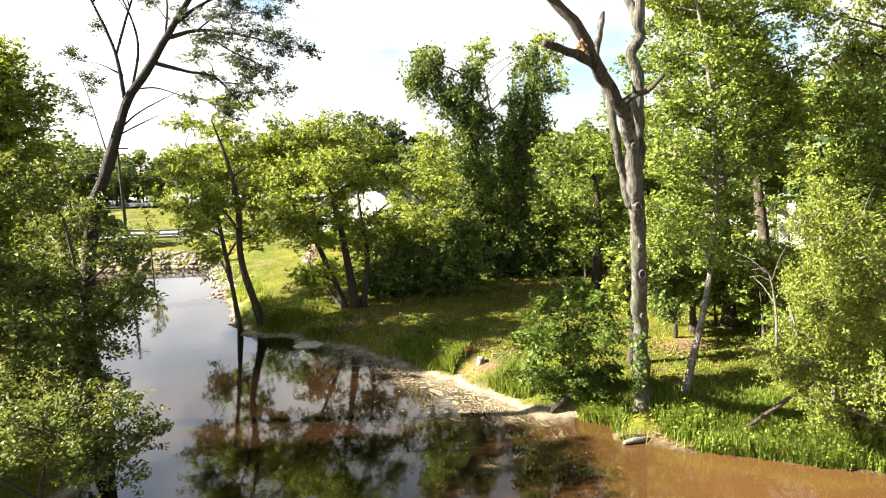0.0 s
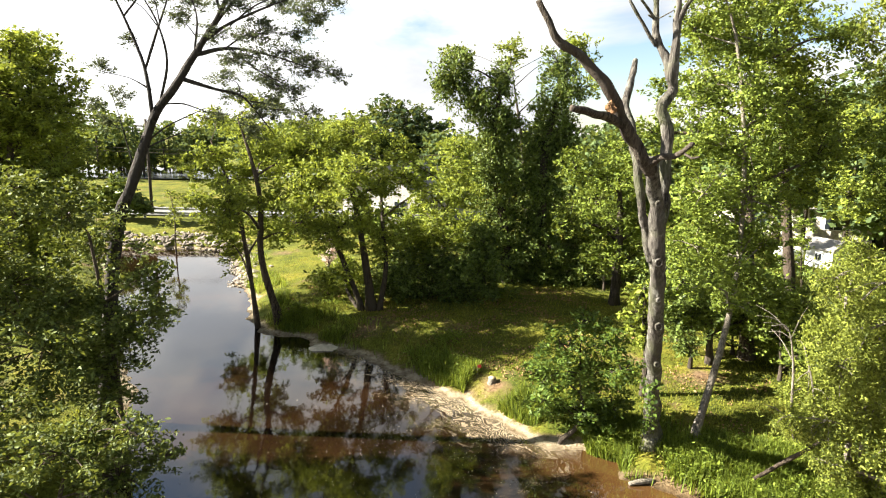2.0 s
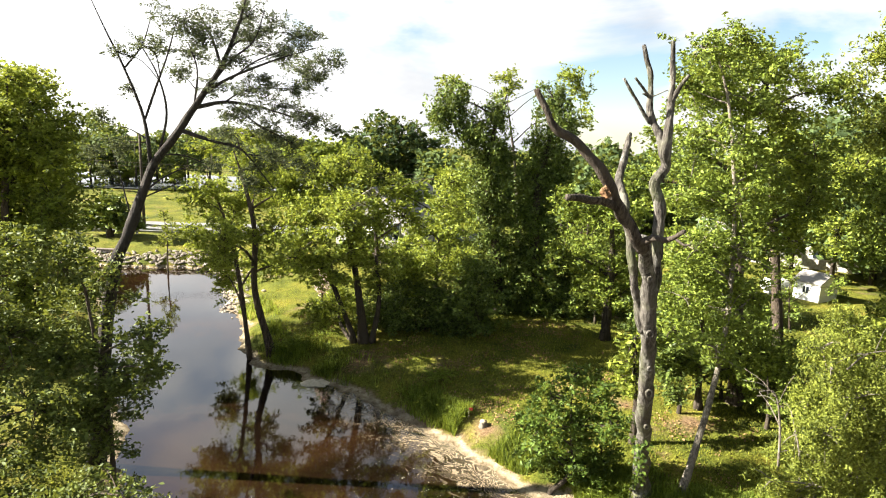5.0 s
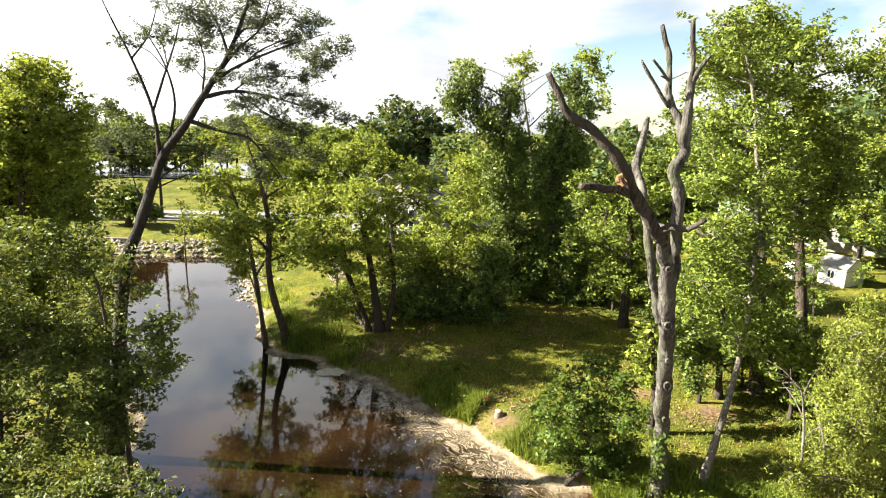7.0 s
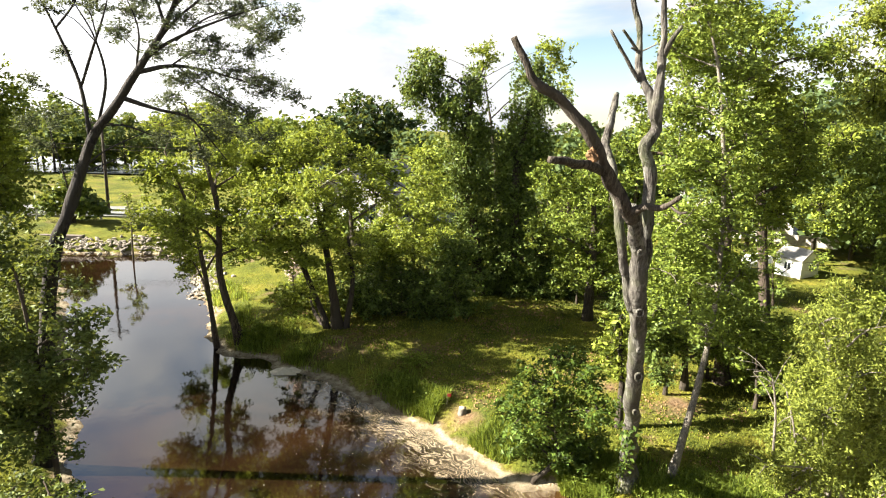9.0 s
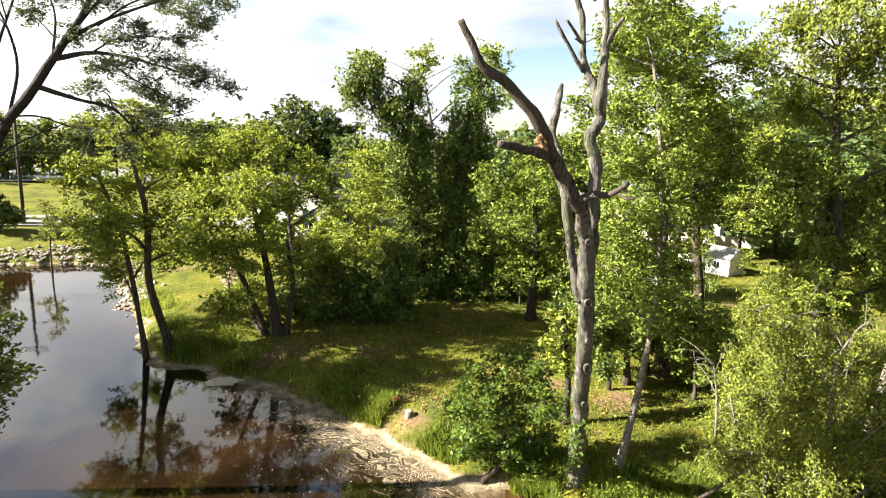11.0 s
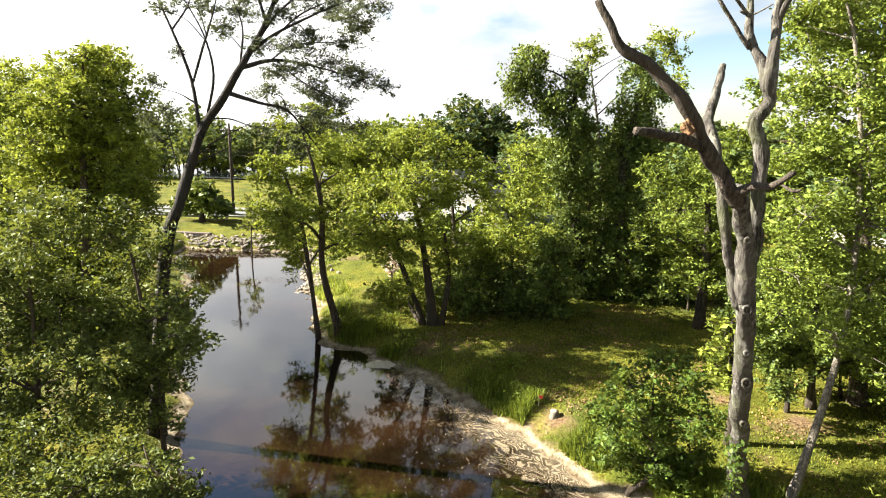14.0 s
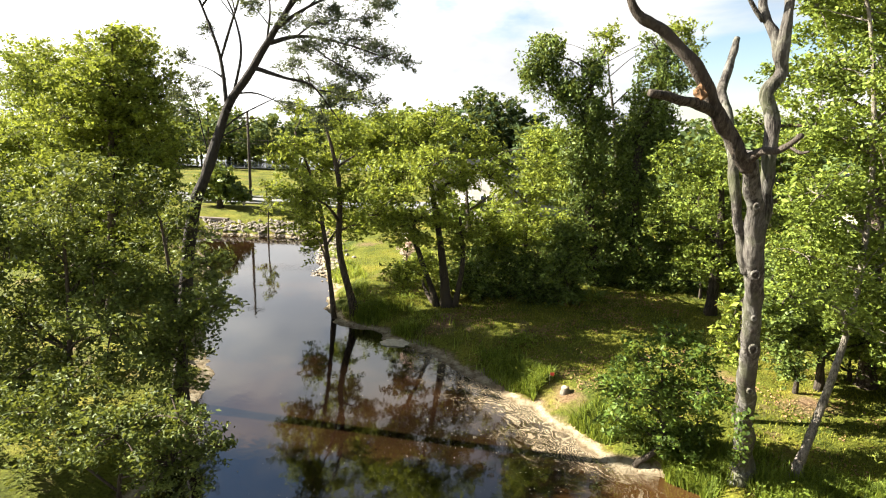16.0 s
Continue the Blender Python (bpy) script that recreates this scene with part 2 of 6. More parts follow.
def leaf_mesh(name, centres, size, material, rng, droop=0.35, slim=0.5, spread=0.3):
    """Folded leaves, one island each, at the given centres (an array of places)."""
    n = len(centres)
    ax = rng.normal(size=(n, 3))
    ax[:, 2] = ax[:, 2] * 0.5 - droop
    ax /= np.linalg.norm(ax, axis=1)[:, None]
    up = rng.normal(size=(n, 3)) * 0.85 + np.array([0, 0, 0.5])
    side = np.cross(ax, up)
    side /= np.linalg.norm(side, axis=1)[:, None] + 1e-9
    nor = np.cross(side, ax)
    s = (size * (1 + spread * rng.normal(size=n))).clip(size * 0.4, size * 1.9)[:, None]
    base = centres - ax * s * 0.5
    tip = centres + ax * s * 0.5
    fold = nor * s * 0.12
    left = centres + side * s * slim * 0.5 + fold - ax * s * 0.05
    right = centres - side * s * slim * 0.5 + fold - ax * s * 0.05
    v = np.stack([base, left, tip, right], 1).reshape(-1, 3)
    i = np.arange(n)[:, None] * 4
    tri = np.concatenate([i + np.array([0, 2, 1]), i + np.array([0, 3, 2])], 1).reshape(-1)
    me = bpy.data.meshes.new(name)
    me.vertices.add(4 * n)
    me.vertices.foreach_set("co", v.reshape(-1).astype(np.float32))
    me.loops.add(6 * n)
    me.loops.foreach_set("vertex_index", tri.astype(np.int32))
    me.polygons.add(2 * n)
    me.polygons.foreach_set("loop_start", (np.arange(2 * n) * 3).astype(np.int32))
    me.polygons.foreach_set("loop_total", np.full(2 * n, 3, np.int32))
    me.materials.append(material)
    me.update(calc_edges=True)
    return me


def child(name, mesh, parent, label=""):
    ob = new(name, mesh)
    ob.parent = parent
    return tagged(ob, label)


def part(name, bm, material, parent, label=""):
    """One bmesh as one mesh object under a thing or a part."""
    me = bpy.data.meshes.new(name)
    bm.to_mesh(me)
    bm.free()
    me.materials.append(material)
    return child(name, me, parent, label)


def box_bm(sx, sy, sz, at=(0, 0, 0), bevel=0.0):
    bm = bmesh.new()
    bmesh.ops.create_cube(bm, size=1.0, matrix=Matrix.Translation(at) @ Matrix.Diagonal((sx, sy, sz, 1)))
    if bevel:
        bmesh.ops.bevel(bm, geom=bm.edges[:], offset=bevel, segments=2, affect="EDGES", profile=0.5)
    return bm


# ---- ground and water ----
RIGHT_SHORE = [(24, -30), (19, 0), (15.5, 7), (11.5, 10.9), (8.8, 12.4), (7.0, 13.1), (5.4, 13.55), (4.4, 14.1), (4.5, 14.8), (3.5, 15.35), (2.5, 15.6), (1.7, 16.2), (0.7, 17.5), (-0.6, 18.8), (-1.9, 20.2), (-3.3, 21.3), (-4.7, 22.4),
               (-5.9, 22.9), (-6.3, 23.5), (-8.5, 24.2), (-9.7, 26.0), (-10.8, 29.3), (-12.8, 32.7), (-14.6, 37.2), (-17.0, 41.6)]
LEFT_SHORE = [(-20.0, 42.2), (-23.0, 41.5), (-26.5, 41.8), (-25.5, 38.5), (-21.0, 33.5), (-17.5, 28.5), (-14.0, 22.5), (-10.8, 18.0), (-8.4, 13.5), (-8.0, 6.0), (-8.0, -30.0)]
RIVER = np.array(RIGHT_SHORE + LEFT_SHORE, float)


def shore_distance(x, y):
    """Metres from the shoreline: above 0 on land, below 0 in the river."""
    p = np.stack([np.asarray(x, float), np.asarray(y, float)], -1)
    best = np.full(p.shape[:-1], 1e9)
    inside = np.zeros(p.shape[:-1], bool)
    for a, b in zip(RIVER, np.roll(RIVER, -1, 0)):
        d = b - a
        t = (((p - a) @ d) / (d @ d)).clip(0, 1)
        best = np.minimum(best, np.linalg.norm(p - a - t[..., None] * d, axis=-1))
        cross = ((a[1] > p[..., 1]) != (b[1] > p[..., 1]))
        inside ^= cross & (p[..., 0] < (b[0] - a[0]) * (p[..., 1] - a[1]) / (b[1] - a[1] + 1e-12) + a[0])
    return np.where(inside, -best, best)


def waves(x, y, f, s=0.0):
    return np.sin(x * f + 1.3 * np.sin(y * f * 0.7 + s) + s) * np.cos(y * f * 0.9 + 0.8 * np.sin(x * f * 0.6 + 2 * s))


def ground_z(x, y):
    x, y = np.asarray(x, float), np.asarray(y, float)
    d = shore_distance(x, y)
    d = d + 0.18 * waves(x, y, 2.1, 1.0) + 0.1 * waves(x, y, 5.3, 2.0)
    land = 0.03 + 0.87 * (1 - np.exp(-np.maximum(d, 0) / 1.6)) * np.clip((d + 0.3) / 0.9, 0.2, 1) + 0.05 * waves(x, y, 0.8) * np.clip(d, 0, 1)
    land = land + np.clip((np.hypot(x, y) - 36) / 60, 0, 1) * 0.9
    return np.where(d > 0, land, np.maximum(-0.9, 0.03 + d * 0.28))


def ground_mesh():
    xs = np.unique(np.concatenate([np.arange(-32, 26.01, 0.24), np.linspace(-32, -130, 30), np.linspace(26, 130, 30), [-900, -500, -300, -200, 200, 300, 500, 900]]))
    ys = np.unique(np.concatenate([np.arange(8, 50.01, 0.24), np.linspace(-40, 8, 36), np.linspace(50, 150, 40), [-900, -400, -200, -100, 200, 300, 500, 900]]))
    gx, gy = np.meshgrid(xs, ys)
    gz = ground_z(gx, gy)
    nx, ny = len(xs), len(ys)
    v = np.stack([gx, gy, gz], -1).reshape(-1, 3)
    i = (np.arange(ny - 1)[:, None] * nx + np.arange(nx - 1)[None]).reshape(-1)
    f = np.stack([i, i + 1, i + 1 + nx, i + nx], 1)
    me = bpy.data.meshes.new("ground")
    me.from_pydata(v.tolist(), [], f.tolist())
    me.polygons.foreach_set("use_smooth", [True] * len(me.polygons))
    return me


def ground_material():
    m = Mat("ground_lawn_and_sand", 0.95, 0, 0.1)
    v = m.coords()
    g = m.n.new("ShaderNodeNewGeometry")
    xyz = m.n.new("ShaderNodeSeparateXYZ")
    m.link(g.outputs["Position"], xyz.inputs[0])
    grass = m.ramp(m.noise(v, 0.5, 6, 0.6), [(0.3, (0.052, 0.070, 0.012)), (0.5, (0.122, 0.132, 0.018)), (0.7, (0.215, 0.190, 0.030))])
    grass = m.mix(1.0, grass, m.ramp(m.noise(v, 16, 4), [(0.3, (0.6, 0.6, 0.6)), (0.7, (1.15, 1.15, 1.1))]), "MULTIPLY")
    soil = m.ramp(m.noise(v, 3.5, 6), [(0.3, (0.085, 0.060, 0.030)), (0.7, (0.204, 0.145, 0.081))])
    bare = m.ramp(m.noise(v, 0.42, 5, 0.6), [(0.59, (0, 0, 0)), (0.70, (1, 1, 1))])
    sand = m.ramp(m.noise(v, 2.2, 7, 0.65), [(0.3, (0.16, 0.12, 0.072)), (0.5, (0.36, 0.31, 0.215)), (0.7, (0.52, 0.46, 0.34))])
    edge = m.math("ADD", xyz.outputs["Z"], m.math("MULTIPLY", m.noise(v, 2.2, 6, 0.65), 0.42))
    c = m.mix(bare, grass, soil)
    # trodden bare soil by the stump and below the trees
    for place, size in (((1.2, 18.5, 0.6), 0.25), ((8.2, 18.8, 0.8), 0.27), ((6.2, 20.2, 0.8), 0.3), ((-3.6, 24.0, 0.8), 0.24)):
        away = m.node("ShaderNodeVectorMath")
        away.operation = "DISTANCE"
        m.link(g.outputs["Position"], away.inputs[0])
        away.inputs[1].default_value = place
        worn = m.math("ADD", away.outputs["Value"], m.math("MULTIPLY", m.noise(v, 1.3, 5), 2.2))
        c = m.mix(m.ramp(m.math("MULTIPLY", worn, size), [(0.33, (1, 1, 1)), (0.48, (0, 0, 0))]), c, m.mix(0.5, soil, (0.19, 0.12, 0.07)))
    c = m.mix(m.ramp(edge, [(0.31, (1, 1, 1)), (0.42, (0, 0, 0))]), c, soil)
    c = m.mix(m.ramp(edge, [(0.27, (1, 1, 1)), (0.36, (0, 0, 0))]), c, m.mix(m.math("MULTIPLY", m.ramp(m.noise(v, 0.9, 5), [(0.30, (0, 0, 0)), (0.46, (1, 1, 1))]), m.ramp(m.math("MULTIPLY", xyz.outputs["X"], 0.1), [(0.36, (1, 1, 1)), (0.46, (0, 0, 0))])), soil, sand))
    debris = m.ramp(m.noise(m.coords((1, 1, 0.2), rot=(0, 0, radians(42))), 7.0, 6, 0.7, 1.0), [(0.50, (1, 1, 1)), (0.64, (0.55, 0.48, 0.40))])
    c = m.mix(1.0, c, debris, "MULTIPLY")
    wet = m.ramp(m.math("ADD", xyz.outputs["Z"], m.math("MULTIPLY", m.noise(v, 3.0, 5), 0.12)), [(0.07, (0.5, 0.46, 0.42)), (0.14, (1, 1, 1))])
    c = m.mix(1.0, c, wet, "MULTIPLY")
    m.colour(c)
    m.bump(m.math("ADD", m.noise(v, 9, 6, 0.7), m.math("MULTIPLY", m.noise(v, 2.6, 4), 1.2)), 0.75, 0.08)
    return m.m


def water_material():
    m = Mat("tannin_brown_water", 0.03, 0, 0.5)
    m.b.inputs["IOR"].default_value = 2.0
    v = m.coords()
    c = m.ramp(m.noise(v, 0.22, 4, 0.5, 0.8), [(0.35, (0.004, 0.0025, 0.0015)), (0.65, (0.034, 0.015, 0.005))])
    # left darkened as deep shaded water, right painted browner as shallow sunlit silt
    g, xyz = m.n.new("ShaderNodeNewGeometry"), m.n.new("ShaderNodeSeparateXYZ")
    m.link(g.outputs["Position"], xyz.inputs[0])
    silt_and_sun = m.math("ADD", m.math("MULTIPLY", xyz.outputs["X"], 0.1), m.math("MULTIPLY", m.noise(v, 0.6, 4), 0.25))
    c = m.mix(m.ramp(silt_and_sun, [(0.2, (0, 0, 0)), (0.7, (1, 1, 1))]), m.mix(1.0, c, (0.5, 0.55, 0.7), "MULTIPLY"), (0.085, 0.042, 0.014))
    m.colour(c)
    h = m.math("ADD", m.noise(m.coords((1, 0.6, 1)), 1.4, 3), m.math("MULTIPLY", m.noise(v, 6.0, 3), 0.25))
    m.bump(h, 0.07, 0.05)
    return m.m


ground = tagged(new("ground", ground_mesh()), "uneven lawn, bare soil and pale sandy river bank", "ground", kind="structure")
ground.data.materials.append(ground_material())
bm = bmesh.new()
bmesh.ops.create_grid(bm, x_segments=30, y_segments=30, size=60)
wme = bpy.data.meshes.new("water")
bm.to_mesh(wme)
bm.free()
wme.materials.append(water_material())
water = tagged(new("water", wme), "dark tea-brown river with sky reflections", "water", kind="structure")
water.location = (-12, 20, 0)


# ---- trees ----
def tree(name, label, category, trunk, blobs, leaf_size=0.16, leaf_mat=None, bark_mat=None, cover=3.0, clump=0.42, seed=1, stems=(), limbs=True, droop=0.35, slim=0.5, twig=0.02, group="", gaps=0.0, twigs=True, boughs=(), tight=False):
    """trunk: points (x, y, z, r), the first one at the ground. blobs: (x, y, z, rx, rz), the leafy masses of the crown. stems: more trunks."""
    if leaf_size < 0.3:
        leaf_size, cover = leaf_size * 0.72, cover * 0.66
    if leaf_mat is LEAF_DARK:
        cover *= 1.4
    rng = np.random.default_rng(seed)
    rnd = random.Random(seed)
    bx, by, bz = trunk[0][:3]
    root = tagged(new(name), label, category, group)
    root.location = (bx, by, bz)
    off = Vector((bx, by, bz))
    loc = lambda pts: [(p[0] - bx, p[1] - by, p[2] - bz, p[3]) for p in pts]
    sh = Shape()
    paths = []
    for k, st in enumerate((trunk, *stems)):
        pth, rad = smooth_path(loc(st), 6)
        rad = [r * (1 + 0.5 * math.exp(-max(0, p[2]) / 0.35)) if abs(p[2]) < 3 else r for p, r in zip(pth, rad)]
        pth[0] = (pth[0][0], pth[0][1], pth[0][2] - 0.25)
        s = Shape()
        s.tube(pth, rad, 10, 0.25)
        child("trunk", s.mesh("trunk", bark_mat), root)
        paths.append((pth, rad))
    for st in boughs:
        pth, rad = smooth_path(loc(st), 5)
        s = Shape()
        s.tube(pth, rad, 7, 0.2)
        child("limb", s.mesh("limb", bark_mat), root)
        paths.append((pth, rad))
    pts, twig_shape = [], Shape()
    for (x, y, z, rx, rz) in blobs:
        c = Vector((x, y, z)) - off
        # the limb that bears this mass
        pth, rad = min(paths, key=lambda pr: min((Vector(p) - c).length for p in pr[0]))
        k = min(range(len(pth)), key=lambda i: (Vector(pth[i]) - c).length + max(0, pth[i][2] - c.z + 0.35 * (Vector(pth[i]) - c).length) * 2.0)
        a = Vector(pth[k])
        if limbs and (c - a).length > 0.3:
            mid = a.lerp(c, 0.5) + Vector((rnd.uniform(-.15, .15), rnd.uniform(-.15, .15), rnd.uniform(0.0, .25))) * (c - a).length * 0.6
            r0 = min(rad[k] * 0.6, 0.03 + 0.03 * (c - a).length)
            p2, r2 = smooth_path([(*a, r0), (*mid, r0 * 0.7), (*c, r0 * 0.35)], 4)
            s = Shape()
            s.tube(p2, r2, 6, 0.1)
            child("limb", s.mesh("limb", bark_mat), root)
        area = math.pi * rx * rz
        n = max(60, int(cover * area / (0.45 * slim * leaf_size ** 2)))
        cr = min(clump, 0.45 * min(rx, rz) + 0.05)
        per = max(10, int(1.05 * (cr / leaf_size) ** 2 * 6))
        m = max(5, n // per)
        m = int(m * 1.2)
        d = rng.normal(size=(m, 3))
        d /= np.linalg.norm(d, axis=1)[:, None]
        r = rng.random(m) ** 0.45 * (1 + 0.26 * np.sin(5 * d[:, 0] + seed) * np.cos(4 * d[:, 2] + 2 * seed)) * (1.0 if tight else np.where(rng.random(m) < 0.2, rng.uniform(1.1, 1.5, m), 0.97))
        ctr = d * r[:, None] * np.array([rx, rx * 0.9, rz]) * 0.95 + np.array(c)
        ctr[:, 2] += 0.12 * rx * np.sin(3.1 * ctr[:, 0] + seed)
        if gaps:
            keep = np.array([noise.noise(Vector(q) * 0.9 + Vector((seed * 7.1, 0, 0))) > -0.75 + gaps for q in ctr])
            if keep.sum() > 4:
                ctr, d = ctr[keep], d[keep]
        # each clump is a spray of leaves along a twig: outwards and up, or hanging
        hang = droop > 0.6
        ax = (d * 0.45 + np.array([0, 0, -1.0]) if hang else d * np.array([1, 1, 0.6]) + np.array([0, 0, 0.2])) + rng.normal(size=d.shape) * (0.25 if hang else 0.4)
        ax /= np.linalg.norm(ax, axis=1)[:, None]
        reach = cr * rng.uniform(0.8, 1.6, len(ctr)) * (0.6 if tight else 1.0)
        for q in ctr[: max(4, len(ctr) // 3)] if twigs else ():
            mid = c.lerp(Vector(q), 0.55) + Vector((0, 0, 0.08 * rx))
            twig_shape.tube([tuple(c), tuple(mid), tuple(q)], [twig, twig * 0.7, twig * 0.3], 4, 0, False)
        along = rng.random((len(ctr), per)) * 1.25 - 0.45
        jit = rng.normal(size=(len(ctr), per, 3)) * (cr * (0.30 - 0.10 * along))[..., None] * np.array([1, 1, 0.6])
        jit += ax[:, None] * (along * reach[:, None])[..., None]
        full = rng.random((len(ctr), per)) < rng.uniform(0.55, 1.0, len(ctr))[:, None]
        pts.append((ctr[:, None] + jit)[full])
    if twig_shape.k:
        tagged(child("twig", twig_shape.mesh("twig", bark_mat), root), kind="stuff")
    if pts:
        child("crown", leaf_mesh("crown", np.concatenate(pts), leaf_size, leaf_mat, rng, droop, slim), root)
    return root


tree("broadleaf_tree", "tall sunlit light-green tree behind the river thicket", "tree", [(-18.00, 21.50, 0.84, 0.20), (-17.38, 21.50, 3.83, 0.13), (-16.35, 21.50, 7.77, 0.10), (-15.50, 21.50, 10.37, 0.05)],
     [(-15.16, 21.63, 11.21, 0.97, 0.75), (-16.12, 21.13, 9.81, 1.62, 0.91), (-14.75, 21.21, 8.89, 1.29, 0.97), (-16.53, 19.79, 8.43, 1.76, 1.03), (-20.89, 22.76, 10.21, 1.44, 1.44), (-21.90, 22.30, 7.58, 1.94, 1.34), (-17.58, 21.27, 6.62, 2.26, 1.24), (-15.28, 22.04, 7.12, 1.36, 1.02), (-20.66, 21.70, 5.27, 2.15, 1.31), (-16.25, 21.11, 5.13, 1.79, 1.12)], seed=2, leaf_size=0.20, leaf_mat=LEAF_LIGHT, bark_mat=BARK_BROWN, cover=4.2, gaps=0.2)
tree("thicket_shrub", "dense sunlit green riverside shrub with broad leaves", "shrub", [(-8.32, 13.50, -0.01, 0.07), (-8.32, 13.50, 2.36, 0.06), (-8.50, 13.50, 4.41, 0.05), (-8.70, 13.50, 6.08, 0.03)],
     [(-9.18, 14.52, 5.72, 0.88, 0.73), (-6.71, 12.22, 5.46, 0.48, 0.48), (-9.14, 13.71, 4.58, 1.20, 0.78), (-7.78, 13.22, 4.00, 0.94, 0.74), (-9.10, 13.27, 6.64, 0.80, 0.67), (-8.54, 13.39, 2.68, 1.19, 0.77), (-6.73, 12.49, 4.49, 0.38, 0.50)], seed=3, leaf_size=0.15, leaf_mat=LEAF_THICKET, bark_mat=BARK_BROWN, cover=4.8, gaps=0.2)
tree("thicket_shrub", "dense shaded green riverside shrub with broad leaves", "shrub", [(-10.90, 12.50, 0.77, 0.08), (-10.57, 12.50, 3.95, 0.05), (-10.48, 12.50, 6.14, 0.03)],
     [(-9.94, 12.17, 6.75, 1.25, 0.88), (-11.92, 12.41, 5.52, 1.47, 1.07), (-10.61, 13.33, 4.84, 1.55, 0.98), (-12.14, 12.83, 3.52, 1.70, 0.99), (-8.72, 11.68, 3.90, 1.23, 0.80), (-13.75, 12.50, 6.48, 1.23, 1.23), (-14.07, 12.19, 4.26, 1.39, 1.25), (-11.35, 12.57, 2.07, 1.83, 0.98)], seed=4, leaf_size=0.15, leaf_mat=LEAF_THICKET, bark_mat=BARK_BROWN, cover=4.8, gaps=0.2)
tree("thicket_shrub", "low leafy shrub growing over the river edge", "shrub", [(-8.19, 10.80, 0.05, 0.06), (-8.06, 10.80, 1.05, 0.04), (-7.69, 10.80, 2.15, 0.02)],
     [(-6.34, 10.48, 2.80, 0.82, 0.49), (-7.47, 10.27, 2.37, 1.21, 0.66), (-9.38, 10.70, 2.45, 1.42, 0.95), (-5.91, 10.97, 1.98, 0.46, 0.28), (-11.55, 11.25, 2.10, 1.29, 1.16), (-6.83, 10.84, 1.51, 1.04, 0.46)], seed=5, leaf_size=0.14, leaf_mat=LEAF_THICKET, bark_mat=BARK_BROWN, cover=4.5, gaps=0.15)
tree("thin_tree", "slender light-green tree with two dark stems at the water's edge", "tree", [(-7.94, 24.80, 0.37, 0.17), (-8.62, 24.80, 3.07, 0.13), (-8.58, 24.80, 5.54, 0.11), (-8.85, 24.80, 7.20, 0.08), (-9.39, 24.80, 9.05, 0.03)],
     [(-10.11, 26.38, 6.43, 1.08, 1.03), (-9.11, 27.46, 7.30, 1.18, 1.05), (-8.36, 20.97, 5.81, 0.61, 1.02), (-10.34, 24.59, 7.63, 0.83, 0.52), (-9.00, 26.32, 4.16, 0.72, 1.03), (-10.63, 26.83, 3.30, 0.67, 1.07), (-9.17, 25.78, 8.59, 1.22, 0.49), (-11.36, 27.05, 9.05, 0.91, 0.36), (-8.56, 25.23, 9.66, 0.95, 0.33), (-7.43, 25.63, 7.45, 0.97, 0.97), (-11.0, 25.0, 5.4, 0.8, 0.7), (-10.4, 24.6, 4.6, 0.7, 0.6), (-8.0, 24.7, 5.6, 0.85, 0.75), (-9.4, 24.4, 5.5, 0.8, 0.7), (-11.2, 25.2, 7.0, 0.8, 0.65), (-7.6, 25.0, 4.3, 0.7, 0.6)], stems=[[(-8.89, 24.80, -0.03, 0.10), (-9.32, 24.80, 3.77, 0.09), (-9.69, 24.80, 5.72, 0.07), (-10.56, 24.80, 8.09, 0.03)]], seed=6, leaf_size=0.20, leaf_mat=LEAF_LIGHT, bark_mat=BARK_BROWN, cover=5.6)
tree("bank_tree", "spreading multi-stemmed green tree at the lawn edge", "tree", [(-3.99, 25.50, 0.76, 0.22), (-4.17, 25.50, 2.52, 0.17), (-4.61, 25.50, 5.18, 0.12), (-5.16, 25.50, 7.53, 0.06)],
     [(-6.15, 25.50, 8.08, 1.37, 1.06), (-4.73, 26.19, 8.35, 1.32, 0.91), (-6.30, 24.87, 6.48, 1.52, 1.29), (-4.35, 23.45, 6.95, 1.15, 0.90), (-4.3, 24.8, 5.75, 0.5, 0.42), (-3.6, 25.3, 6.2, 0.7, 0.4), (-5.31, 24.45, 4.59, 1.62, 1.27), (-6.36, 23.22, 5.0, 1.0, 1.0), (-3.45, 25.64, 4.0, 1.0, 1.1), (-5.79, 28.58, 1.62, 1.65, 1.05), (-5.6, 24.37, 2.4, 0.7, 0.8), (-3.65, 26.63, 6.32, 0.73, 0.86)], stems=[[(-3.62, 25.50, 0.77, 0.12), (-3.32, 25.50, 2.83, 0.10), (-3.51, 25.50, 4.77, 0.05)], [(-4.37, 25.50, 0.74, 0.12), (-5.31, 25.50, 3.17, 0.10), (-6.36, 25.50, 5.57, 0.05)]], seed=7, leaf_size=0.20, leaf_mat=LEAF_LIGHT, bark_mat=BARK_DARK, cover=5.4, gaps=0.1)
